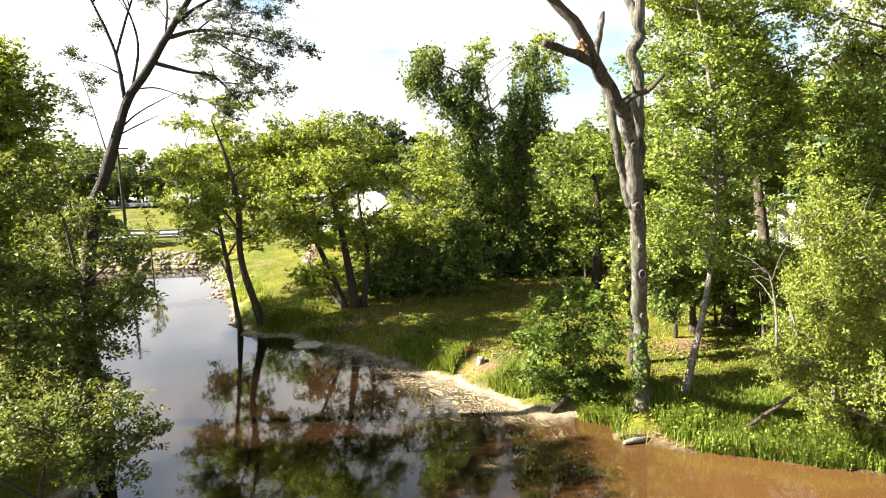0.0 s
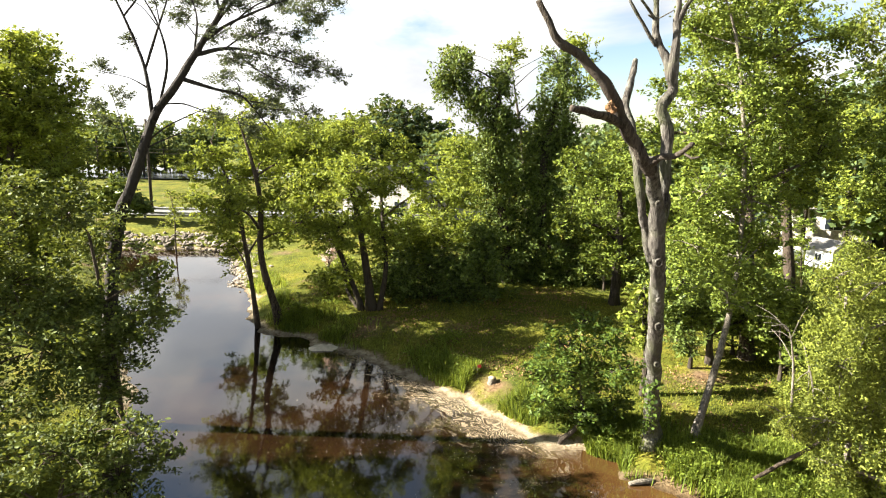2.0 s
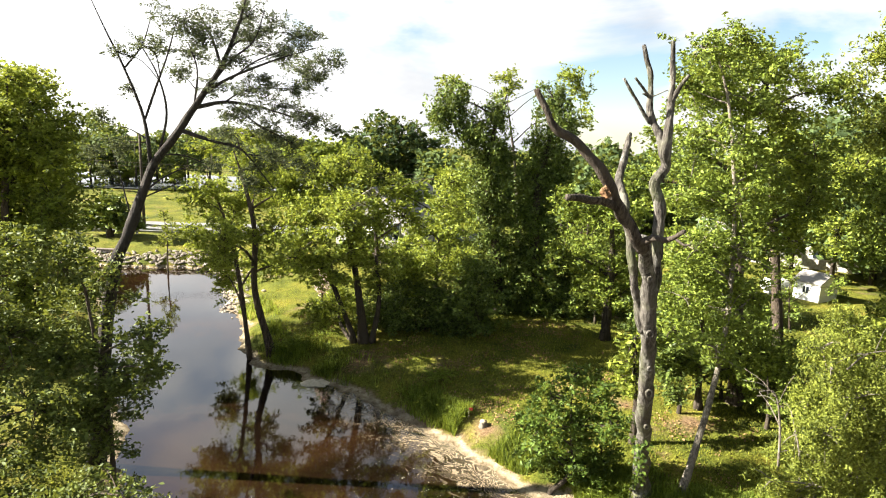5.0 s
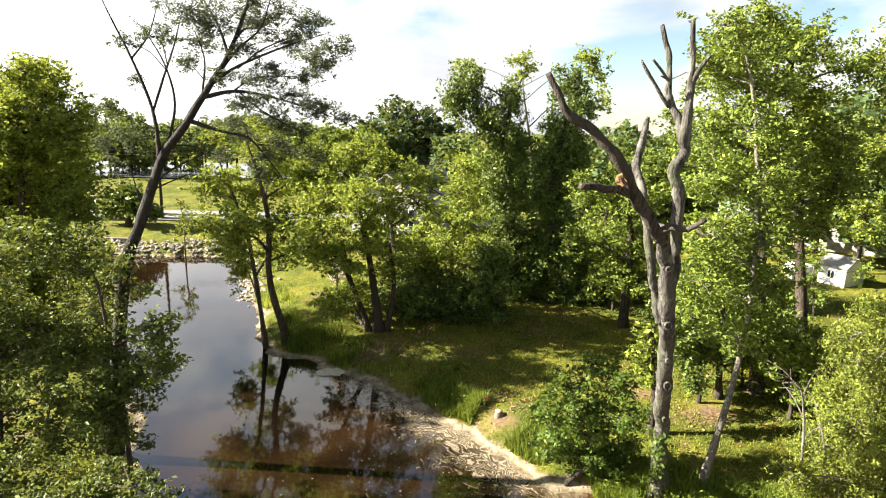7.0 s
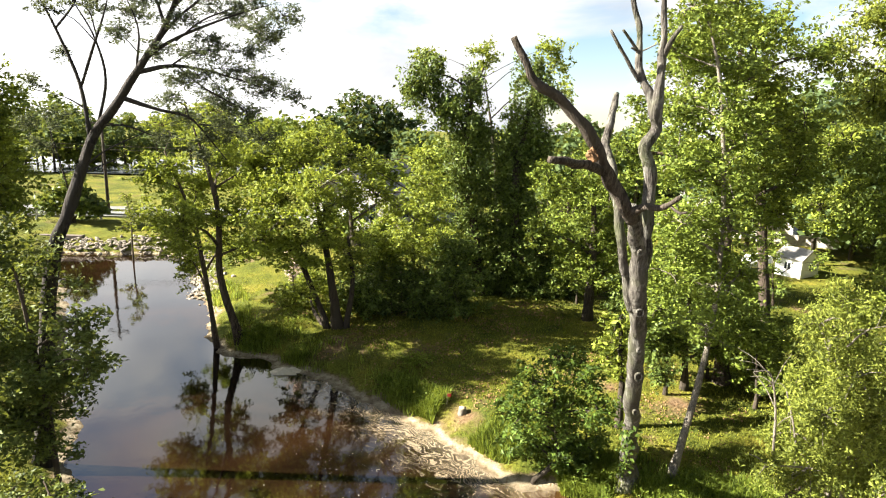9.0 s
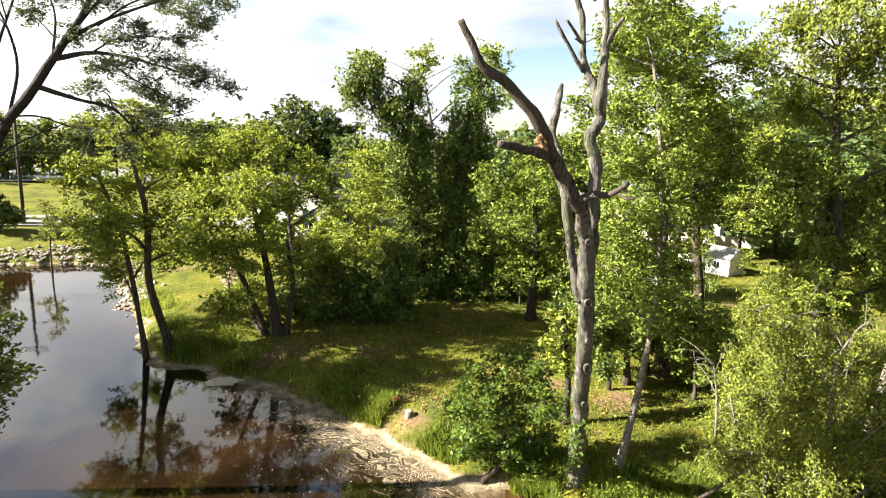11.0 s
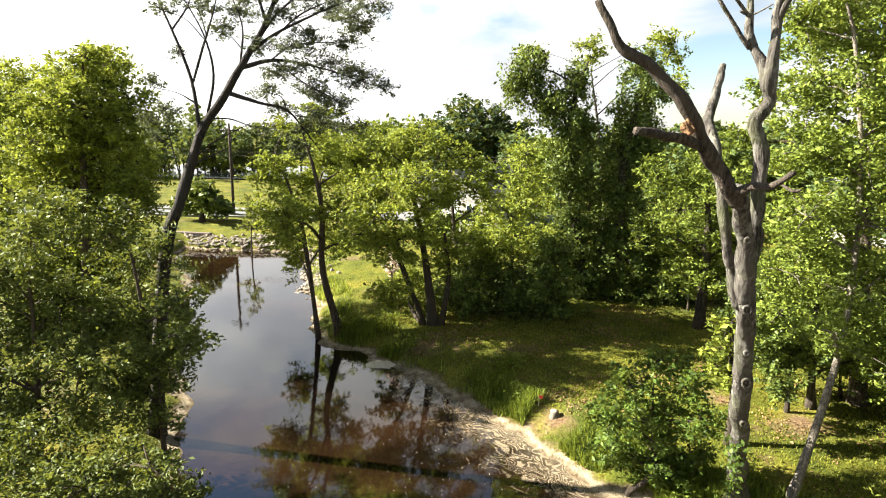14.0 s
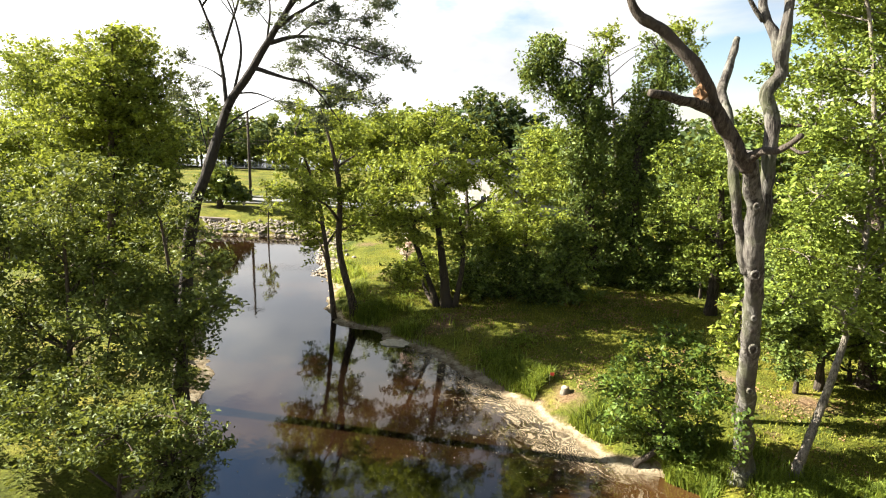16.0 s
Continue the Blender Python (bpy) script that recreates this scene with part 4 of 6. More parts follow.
tree("leaning_pine", "tall leaning pine with sparse dark needles", "tree", [(-10.25, 15.80, 0.41, 0.19), (-9.30, 15.50, 5.50, 0.165), (-8.70, 15.50, 7.11, 0.14), (-8.26, 15.50, 8.19, 0.12), (-7.93, 15.50, 8.93, 0.105), (-7.33, 15.50, 9.68, 0.10), (-6.66, 15.50, 10.62, 0.08), (-6.11, 15.50, 11.41, 0.06), (-5.64, 15.50, 12.44, 0.04), (-5.41, 15.50, 13.18, 0.02)],
     [(-5.19, 15.26, 10.77, 0.66, 0.23), (-4.62, 15.66, 10.49, 0.61, 0.24), (-3.88, 15.86, 10.08, 0.55, 0.26), (-5.62, 14.92, 10.15, 0.50, 0.23), (-5.20, 15.96, 9.90, 0.59, 0.24), (-4.40, 15.65, 9.55, 0.48, 0.21), (-5.99, 15.97, 9.40, 0.47, 0.25), (-5.31, 15.66, 8.91, 0.43, 0.22), (-4.98, 16.20, 9.71, 0.50, 0.22), (-3.59, 14.94, 11.14, 0.47, 0.31), (-4.97, 16.57, 11.85, 0.67, 0.32), (-5.59, 16.22, 12.14, 0.66, 0.32), (-5.71, 15.14, 11.47, 0.43, 0.25), (-7.00, 15.90, 11.77, 0.43, 0.29), (-7.88, 15.77, 11.84, 0.40, 0.25), (-3.18, 14.45, 11.52, 0.39, 0.27), (-8.73, 15.86, 10.82, 0.21, 0.20), (-8.66, 15.15, 9.40, 0.30, 0.30), (-9.09, 15.35, 8.68, 0.27, 0.23), (-3.16, 15.14, 9.85, 0.33, 0.18), (-4.89, 15.24, 11.09, 0.46, 0.23), (-4.29, 15.54, 10.93, 0.47, 0.23), (-6.38, 15.56, 10.89, 0.36, 0.24), (-5.75, 14.56, 9.73, 0.40, 0.20), (-5.38, 15.34, 10.32, 0.47, 0.21), (-3.84, 14.69, 11.29, 0.38, 0.26), (-6.83, 14.74, 11.17, 0.37, 0.23), (-6.36, 15.29, 12.03, 0.56, 0.32), (-4.31, 16.01, 12.25, 0.71, 0.42), (-5.59, 15.88, 12.66, 0.88, 0.47), (-6.86, 15.14, 12.39, 0.70, 0.41), (-3.84, 15.07, 10.23, 0.39, 0.20), (-4.66, 15.00, 9.31, 0.40, 0.18), (-5.51, 15.59, 8.48, 0.43, 0.29), (-4.93, 16.06, 9.07, 0.58, 0.23), (-3.98, 15.51, 8.94, 0.35, 0.25), (-6.45, 15.92, 8.96, 0.37, 0.18), (-9.42, 15.69, 10.08, 0.30, 0.21), (-10.09, 16.40, 9.14, 0.35, 0.22), (-7.42, 14.30, 11.66, 0.39, 0.18), (-7.97, 14.22, 11.48, 0.31, 0.16)], boughs=[[(-8.13, 15.50, 10.0, 0.03), (-7.8, 15.50, 10.83, 0.03), (-7.49, 15.50, 11.57, 0.02), (-7.23, 15.50, 12.36, 0.01)], [(-8.58, 15.50, 11.28, 0.025), (-8.1, 15.50, 11.85, 0.02), (-7.84, 15.50, 12.51, 0.01)], [(-6.11, 15.50, 11.41, 0.04), (-6.32, 15.50, 12.07, 0.03), (-6.68, 15.50, 12.73, 0.01)], [(-8.02, 15.50, 9.50, 0.03), (-8.55, 15.50, 9.78, 0.01), (-9.21, 15.50, 9.92, 0.01)], [(-8.02, 15.50, 8.81, 0.055), (-8.15, 15.50, 10.07, 0.042), (-8.6, 15.50, 11.32, 0.03), (-8.99, 15.50, 12.15, 0.02), (-9.35, 15.50, 12.97, 0.01)], [(-7.80, 15.50, 9.19, 0.035), (-7.55, 15.50, 10.21, 0.03), (-7.75, 15.50, 11.17, 0.02), (-8.26, 15.50, 12.06, 0.01)], [(-7.20, 15.50, 9.79, 0.06), (-6.38, 15.50, 9.55, 0.04), (-5.69, 15.50, 9.39, 0.03), (-5.24, 15.50, 8.91, 0.02), (-4.86, 15.50, 8.43, 0.01)], [(-6.83, 15.50, 10.37, 0.06), (-5.90, 15.50, 10.54, 0.04), (-4.71, 15.50, 10.34, 0.02), (-3.55, 15.50, 9.97, 0.01)], [(-6.63, 15.50, 10.68, 0.06), (-5.89, 15.50, 11.14, 0.04), (-4.70, 15.50, 11.62, 0.02), (-3.71, 15.50, 11.93, 0.01)], [(-8.39, 15.50, 8.04, 0.03), (-7.70, 15.50, 8.57, 0.02), (-6.63, 15.50, 9.07, 0.01)], [(-6.50, 15.50, 10.82, 0.05), (-5.88, 15.50, 11.54, 0.03), (-5.28, 15.50, 12.04, 0.02), (-4.98, 15.50, 12.79, 0.01)], [(-8.66, 15.50, 7.65, 0.02), (-8.93, 15.50, 8.91, 0.01), (-9.14, 15.50, 9.63, 0.01)], [(-8.56, 15.50, 7.88, 0.02), (-7.88, 15.50, 8.20, 0.02), (-7.21, 15.50, 8.48, 0.01)], [(-6.13, 15.50, 10.48, 0.02), (-5.44, 15.50, 10.87, 0.02), (-4.41, 15.50, 10.93, 0.01)], [(-5.89, 15.50, 11.08, 0.02), (-5.29, 15.50, 11.53, 0.02), (-4.56, 15.50, 11.83, 0.01)], [(-7.75, 15.50, 9.15, 0.02), (-7.19, 15.50, 9.16, 0.02), (-6.55, 15.50, 8.95, 0.01)], [(-6.82, 15.50, 10.48, 0.03), (-6.72, 15.50, 11.29, 0.02), (-6.93, 15.50, 11.96, 0.01)], [(-5.46, 15.50, 9.25, 0.02), (-4.71, 15.50, 9.20, 0.01), (-3.98, 15.50, 9.41, 0.01)], [(-5.90, 15.50, 10.54, 0.02), (-5.30, 15.50, 10.07, 0.02), (-4.41, 15.50, 9.61, 0.01)]], seed=31, leaf_size=0.10, leaf_mat=LEAF_PINE, bark_mat=BARK_PINE, cover=3.2, clump=0.34, gaps=0.2, slim=0.35, limbs=True, twig=0.010)
tree("pale_dead_stem", "bare pale dead tree stem with thin twigs", "tree", [(13.85, 15.50, 0.90, 0.14), (14.0, 15.50, 2.3, 0.12), (14.2, 15.50, 3.9, 0.115), (14.36, 15.50, 5.5, 0.10), (14.52, 15.50, 7.2, 0.09), (14.66, 15.50, 8.9, 0.07), (14.72, 15.50, 10.2, 0.05), (14.68, 15.50, 11.4, 0.02)],
     [], boughs=[[(14.12, 15.50, 3.2, 0.07), (14.45, 15.45, 4.1, 0.055), (14.72, 15.4, 5.2, 0.045), (14.88, 15.4, 6.2, 0.035), (14.86, 15.4, 7.3, 0.012)], [(14.72, 15.4, 5.2, 0.03), (14.72, 15.3, 5.7, 0.02), (14.8, 15.3, 5.95, 0.01)], [(14.2, 15.50, 4.0, 0.035), (13.95, 15.3, 4.7, 0.028), (13.72, 15.2, 5.5, 0.012)], [(14.28, 15.50, 4.9, 0.03), (14.05, 15.3, 5.1, 0.02), (13.85, 15.2, 5.05, 0.01)]]
     + [[(14.36 + 0.055 * (z - 5.5), 15.5, z, 0.018), (14.36 + 0.055 * (z - 5.5) + 0.33 * sg * w, 15.4, z + 0.12 * k % 0.3, 0.012), (14.36 + 0.055 * (z - 5.5) + 0.62 * sg * w, 15.3, z + 0.2 * (k % 3) - 0.1, 0.006), (14.36 + 0.055 * (z - 5.5) + 0.9 * sg * w, 15.3, z + 0.25 * (k % 2), 0.003)]
        for k, (z, sg, w) in enumerate(((5.9, 1, 1.0), (6.3, 1, 1.2), (6.5, -1, 0.4), (6.9, 1, 0.9), (7.3, 1, 0.7), (7.0, -1, 0.35), (7.8, 1, 0.8), (8.3, -1, 0.3), (8.6, 1, 0.6), (9.3, 1, 0.5), (6.1, -1, 0.5)))], seed=32, leaf_mat=LEAF_PINE, bark_mat=BARK_PALE)
tree("tall_tree", "tall full-leaved green tree behind the snag", "tree", [(10.19, 20.50, 0.90, 0.24), (10.19, 20.50, 1.38, 0.22), (9.86, 20.50, 4.93, 0.18), (9.54, 20.50, 8.81, 0.13), (9.45, 20.50, 11.89, 0.05)],
     [(8.57, 20.78, 12.61, 1.01, 0.77), (10.02, 20.11, 12.52, 0.99, 0.81), (11.86, 20.91, 11.90, 0.81, 0.87), (7.71, 20.53, 11.43, 0.82, 0.82), (8.92, 19.40, 11.21, 1.04, 0.87), (7.09, 21.20, 10.15, 0.72, 0.75), (11.76, 20.43, 9.90, 0.92, 0.96), (8.69, 20.93, 9.95, 1.04, 0.95), (11.16, 21.79, 9.58, 1.22, 1.02), (6.42, 20.69, 8.69, 0.67, 0.78), (7.61, 19.75, 8.31, 0.99, 0.81), (9.73, 20.02, 7.88, 1.12, 0.90), (12.13, 21.21, 7.97, 0.97, 0.91), (7.91, 19.48, 6.71, 0.90, 0.76), (10.66, 20.68, 6.46, 0.79, 0.59), (8.29, 20.76, 4.98, 0.98, 0.78)], seed=33, leaf_size=0.18, leaf_mat=LEAF_MID, bark_mat=BARK_BROWN, cover=3.8, gaps=0.2)
tree("back_tree", "mid-green tree filling the wood edge", "tree", [(7.14, 27.00, 0.91, 0.22), (7.18, 27.00, 4.41, 0.16), (6.95, 27.00, 6.93, 0.06)],
     [(6.43, 26.97, 6.95, 1.03, 0.93), (7.42, 25.99, 6.99, 0.95, 1.00), (6.37, 29.06, 4.93, 1.07, 1.13), (7.29, 27.39, 4.86, 1.27, 1.15), (6.51, 27.51, 3.06, 1.16, 0.93), (7.64, 26.83, 3.12, 1.14, 0.91), (5.07, 27.05, 6.99, 0.83, 0.97), (4.93, 27.27, 4.75, 0.90, 1.00), (8.28, 27.16, 4.58, 1.02, 1.15)], seed=34, leaf_size=0.23, leaf_mat=LEAF_MID, bark_mat=BARK_DARK, cover=3.9)
tree("back_tree", "shaded green tree filling the wood edge", "tree", [(29.86, 30.00, 1.03, 0.22), (29.16, 30.00, 2.65, 0.16), (28.30, 30.00, 10.04, 0.08)],
     [(17.27, 29.09, 8.69, 1.43, 1.43), (20.24, 30.62, 9.24, 1.52, 1.52), (19.61, 30.92, 5.90, 1.40, 1.25), (21.12, 30.59, 6.18, 1.40, 1.25), (30.25, 31.16, 10.08, 1.65, 1.97), (29.13, 30.00, 6.25, 1.61, 1.78), (28.71, 28.86, 3.18, 1.58, 1.58), (31.72, 29.95, 10.01, 1.61, 1.93), (33.98, 30.39, 3.35, 1.71, 2.05), (27.45, 30.33, 1.57, 2.00, 1.17), (29.82, 29.52, 1.76, 1.99, 1.33), (32.23, 28.35, 1.90, 1.96, 1.63)], seed=35, leaf_size=0.25, leaf_mat=LEAF_LIGHT, bark_mat=BARK_DARK, cover=3.8)
tree("bank_shrub", "light green shrub at the foot of the ivy trunk", "shrub", [(12.55, 17.00, 0.87, 0.07), (12.55, 17.00, 2.01, 0.06), (12.43, 17.00, 3.48, 0.05), (12.15, 17.00, 4.57, 0.03)],
     [(11.71, 16.45, 4.73, 0.74, 0.59), (12.78, 16.86, 5.08, 0.68, 0.61), (11.54, 16.87, 3.60, 0.68, 0.68), (12.74, 16.88, 3.49, 0.86, 0.72), (11.51, 17.56, 2.66, 0.62, 0.62), (10.83, 17.07, 1.81, 0.55, 0.48), (11.88, 17.18, 2.02, 0.70, 0.61)], seed=36, leaf_size=0.16, leaf_mat=LEAF_LIGHT, bark_mat=BARK_BROWN, cover=3.6)
tree("dark_cedar", "dense dark evergreen beside the road", "tree", [(-28.27, 47.00, 1.16, 0.22), (-28.22, 47.00, 2.29, 0.15), (-28.05, 47.00, 3.53, 0.08)],
     [(-29.55, 47.36, 2.58, 1.30, 1.00), (-27.25, 46.82, 2.85, 1.37, 1.07), (-27.81, 46.47, 3.83, 1.45, 0.87), (-26.18, 47.26, 2.26, 0.69, 0.59)], seed=37, leaf_size=0.42, leaf_mat=LEAF_DARK, bark_mat=BARK_DARK, cover=6.0, clump=0.6)
tree("pond_sapling", "thin pale green sapling at the pond edge", "sapling", [(-20.06, 40.00, -0.30, 0.06), (-20.06, 40.00, 0.91, 0.05), (-20.01, 40.00, 2.46, 0.04), (-20.15, 40.00, 3.90, 0.02)],
     [(-20.24, 40.29, 3.24, 0.58, 0.66), (-20.58, 40.03, 2.22, 0.50, 0.66), (-19.68, 40.05, 2.47, 0.57, 0.74), (-20.23, 40.17, 4.28, 0.41, 0.57)], seed=38, leaf_size=0.21, leaf_mat=LEAF_WILLOW, bark_mat=BARK_BROWN, cover=1.8)
tree("flowering_shrub", "pale pink flowering shrub in the sun", "shrub", [(-6.33, 27.50, 0.84, 0.04), (-6.33, 27.50, 2.29, 0.04), (-6.30, 27.50, 2.70, 0.03), (-6.26, 27.50, 3.39, 0.02)],
     [(-6.28, 27.50, 3.53, 0.27, 0.43), (-6.11, 27.53, 2.98, 0.43, 0.43), (-6.44, 27.52, 2.56, 0.38, 0.32)], seed=39, leaf_size=0.14, leaf_mat=BLOSSOM, bark_mat=BARK_BROWN, cover=3.0)
tree("back_tree", "light green tree beyond the far field", "tree", [(-71.83, 92.23, 1.7, 0.3), (-71.83, 92.23, 3.0, 0.22), (-71.83, 92.23, 3.20, 0.08)],
     [(-70.61, 91.28, 3.2, 4.49, 3.59), (-65.01, 91.53, 3.2, 3.98, 3.54), (-79.88, 93.89, 3.2, 4.69, 3.75)], seed=40, leaf_size=0.75, leaf_mat=LEAF_LIGHT, bark_mat=BARK_BROWN, cover=3.0, clump=1.2)
tree("back_tree", "light green tree beyond the far field", "tree", [(-54.38, 95.59, 1.7, 0.3), (-54.38, 95.59, 3.0, 0.22), (-54.38, 95.59, 4.20, 0.08)],
     [(-53.51, 92.63, 3.2, 3.48, 2.17), (-52.16, 97.97, 3.62, 3.18, 2.0), (-56.07, 91.64, 4.2, 2.6, 1.91), (-55.78, 100.14, 3.2, 2.82, 1.32)], seed=130, leaf_size=0.75, leaf_mat=LEAF_LIGHT, bark_mat=BARK_BROWN, cover=3.0, clump=1.2)
tree("back_tree", "light green tree beyond the far field", "tree", [(-44.6, 91.69, 1.7, 0.3), (-44.6, 91.69, 3.0, 0.22), (-44.6, 91.69, 3.20, 0.08)],
     [(-44.6, 91.69, 3.2, 2.54, 2.02)], seed=220, leaf_size=0.75, leaf_mat=LEAF_LIGHT, bark_mat=BARK_BROWN, cover=3.0, clump=1.2)
tree("willow_shrub", "pale green willow shrub at the bank edge", "shrub", [(9.28, 13.40, 0.63, 0.07), (9.28, 13.40, 1.56, 0.06), (9.00, 13.40, 3.27, 0.05), (8.70, 13.40, 5.17, 0.03)],
     [(8.01, 12.78, 5.63, 0.53, 0.53), (8.96, 13.53, 5.92, 0.56, 0.62), (8.90, 13.40, 4.64, 0.63, 0.57), (8.40, 13.65, 4.09, 0.52, 0.52), (8.28, 12.74, 3.73, 0.61, 0.51), (8.38, 13.95, 2.78, 0.57, 0.54), (8.67, 13.45, 2.37, 0.66, 0.52), (8.96, 12.81, 3.85, 0.55, 0.61), (7.39, 12.72, 2.47, 0.56, 0.40), (9.20, 12.75, 2.56, 0.62, 0.56)], seed=41, leaf_size=0.115, leaf_mat=LEAF_WILLOW, bark_mat=BARK_PALE, cover=3.7, droop=0.8, slim=0.36, gaps=0.1)
tree("riverside_tree", "full-leaved green tree on the far river bank", "tree", [(-17.90, 24.00, 0.75, 0.20), (-17.33, 24.00, 3.88, 0.15), (-16.80, 24.00, 7.20, 0.06)],
     [(-16.68, 24.24, 7.44, 1.00, 0.95), (-17.02, 23.17, 6.75, 1.21, 1.09), (-16.78, 24.60, 5.64, 0.97, 1.08), (-18.49, 24.75, 4.48, 1.58, 1.32), (-15.55, 22.44, 3.78, 1.07, 0.95), (-18.33, 22.96, 5.98, 1.46, 1.46), (-19.85, 24.10, 3.70, 1.57, 1.31), (-15.70, 23.75, 7.97, 0.60, 0.53)], seed=42, leaf_size=0.19, leaf_mat=LEAF_MID, bark_mat=BARK_BROWN, cover=3.4, gaps=0.1)
# dark leaves here and on the next shrub stand in for under-tree shade
tree("understory_shrub", "low shrub along the lawn edge with shade-dark leaves", "shrub", [(-1.84, 27.50, 0.84, 0.04), (-1.84, 27.50, 1.84, 0.03)],
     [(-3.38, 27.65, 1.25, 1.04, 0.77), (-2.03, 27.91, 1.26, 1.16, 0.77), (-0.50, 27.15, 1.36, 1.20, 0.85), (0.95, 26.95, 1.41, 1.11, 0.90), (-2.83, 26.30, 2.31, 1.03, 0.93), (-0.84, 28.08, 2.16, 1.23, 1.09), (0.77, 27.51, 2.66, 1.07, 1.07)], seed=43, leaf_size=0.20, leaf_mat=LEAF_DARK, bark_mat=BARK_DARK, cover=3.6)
tree("understory_shrub", "low shrub behind the snag with shade-dark leaves", "shrub", [(9.09, 24.00, 0.87, 0.04), (9.09, 24.00, 1.51, 0.04), (9.04, 24.00, 2.00, 0.03), (8.99, 24.00, 2.48, 0.02)],
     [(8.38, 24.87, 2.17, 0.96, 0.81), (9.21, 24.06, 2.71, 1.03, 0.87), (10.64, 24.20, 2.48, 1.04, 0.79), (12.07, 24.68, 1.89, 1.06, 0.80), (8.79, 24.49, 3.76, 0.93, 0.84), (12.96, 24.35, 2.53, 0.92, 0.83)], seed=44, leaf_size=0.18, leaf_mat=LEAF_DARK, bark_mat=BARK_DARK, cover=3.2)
tree("understory_shrub", "leafy green shrub behind the willows", "shrub", [(17.51, 17.50, 0.93, 0.04), (17.40, 17.50, 1.31, 0.03), (17.30, 17.50, 2.12, 0.02)],
     [(16.57, 17.27, 2.46, 0.84, 0.74), (17.57, 17.19, 2.78, 0.84, 0.84), (17.71, 17.57, 1.38, 0.96, 0.81), (19.41, 17.92, 1.48, 0.90, 1.00), (18.92, 17.43, 1.43, 0.88, 0.88), (9.94, 17.63, 3.51, 0.62, 0.55), (10.85, 17.77, 2.66, 0.57, 0.50)], seed=45, leaf_size=0.17, leaf_mat=LEAF_MID, bark_mat=BARK_DARK, cover=3.2)
tree("lawn_sapling", "small leafy tree in front of the white shed", "sapling", [(17.41, 30.00, 0.89, 0.06), (17.24, 30.00, 2.03, 0.04), (17.07, 30.00, 3.19, 0.02)],
     [(16.94, 29.85, 3.51, 0.45, 0.61), (16.95, 30.37, 2.51, 0.51, 0.57), (17.60, 29.92, 2.07, 0.56, 0.40), (19.64, 30.22, 3.24, 0.51, 0.73), (16.83, 29.65, 4.41, 0.44, 0.44)], seed=46, leaf_size=0.18, leaf_mat=LEAF_MID, bark_mat=BARK_BROWN, cover=2.6)
tree("understory_shrub", "shaded shrub at the far lawn corner", "shrub", [(8.86, 31.50, 0.92, 0.04), (8.75, 31.50, 1.27, 0.02)],
     [(8.38, 31.17, 1.33, 1.08, 0.72), (9.99, 31.55, 1.31, 1.09, 0.79), (6.76, 30.55, 1.31, 1.00, 0.65), (5.60, 30.53, 1.23, 0.89, 0.59)], seed=47, leaf_size=0.24, leaf_mat=LEAF_DARK, bark_mat=BARK_DARK, cover=3.4)
# added out of sight behind the thicket so its shadow falls on the lawn
tree("broadleaf_tree", "leafy green tree added behind the thicket to shade the lawn", "tree", [(-19.17, 22.00, 0.86, 0.20), (-18.40, 22.00, 3.66, 0.13), (-17.33, 22.00, 7.73, 0.10), (-16.48, 22.00, 9.75, 0.05)],
     [(-15.64, 21.55, 10.62, 0.98, 0.76), (-16.69, 21.15, 9.32, 1.63, 0.92), (-16.63, 22.85, 8.35, 1.41, 1.06), (-18.36, 21.10, 7.88, 1.90, 1.12), (-19.24, 20.58, 9.58, 1.31, 1.31), (-22.83, 22.52, 6.98, 1.99, 1.37), (-19.53, 22.67, 5.88, 2.44, 1.34), (-15.20, 21.24, 6.66, 1.32, 0.99), (-21.16, 21.55, 4.71, 2.16, 1.32), (-19.63, 24.22, 3.88, 2.10, 1.31), (-18.30, 21.19, 4.06, 1.85, 1.27), (-16.54, 21.60, 3.40, 1.63, 1.16), (-21.99, 22.94, 2.45, 2.07, 1.29), (-18.69, 22.60, 1.75, 1.99, 1.12)], seed=61, leaf_size=0.18, leaf_mat=LEAF_MID, bark_mat=BARK_BROWN, cover=3.1, gaps=0.2)
# second added tree, hidden like the one above, to block sun from the lawn
tree("broadleaf_tree", "leafy green tree added behind the thicket to shade the lawn", "tree", [(-20.70, 23.90, 0.86, 0.20), (-19.87, 23.90, 3.20, 0.13), (-18.71, 23.90, 7.63, 0.10), (-17.80, 23.90, 9.84, 0.05)],
     [(-18.20, 25.04, 11.17, 1.14, 0.89), (-22.09, 27.62, 9.76, 2.16, 1.21), (-15.05, 21.24, 8.61, 1.30, 0.97), (-20.64, 23.76, 8.00, 2.15, 1.26), (-24.45, 25.87, 10.06, 1.66, 1.66), (-25.92, 25.61, 7.00, 2.27, 1.56), (-22.50, 26.15, 5.69, 2.83, 1.56), (-17.31, 24.23, 6.59, 1.51, 1.14), (-25.48, 25.84, 4.13, 2.61, 1.59), (-22.43, 27.76, 3.44, 2.41, 1.51), (-22.04, 25.40, 3.34, 2.24, 1.54), (-20.02, 26.03, 2.50, 1.98, 1.41), (-21.57, 22.88, 2.75, 2.05, 1.28), (-16.71, 20.78, 2.63, 1.81, 1.02)], seed=63, leaf_size=0.18, leaf_mat=LEAF_LIGHT, bark_mat=BARK_BROWN, cover=3.1, gaps=0.2)
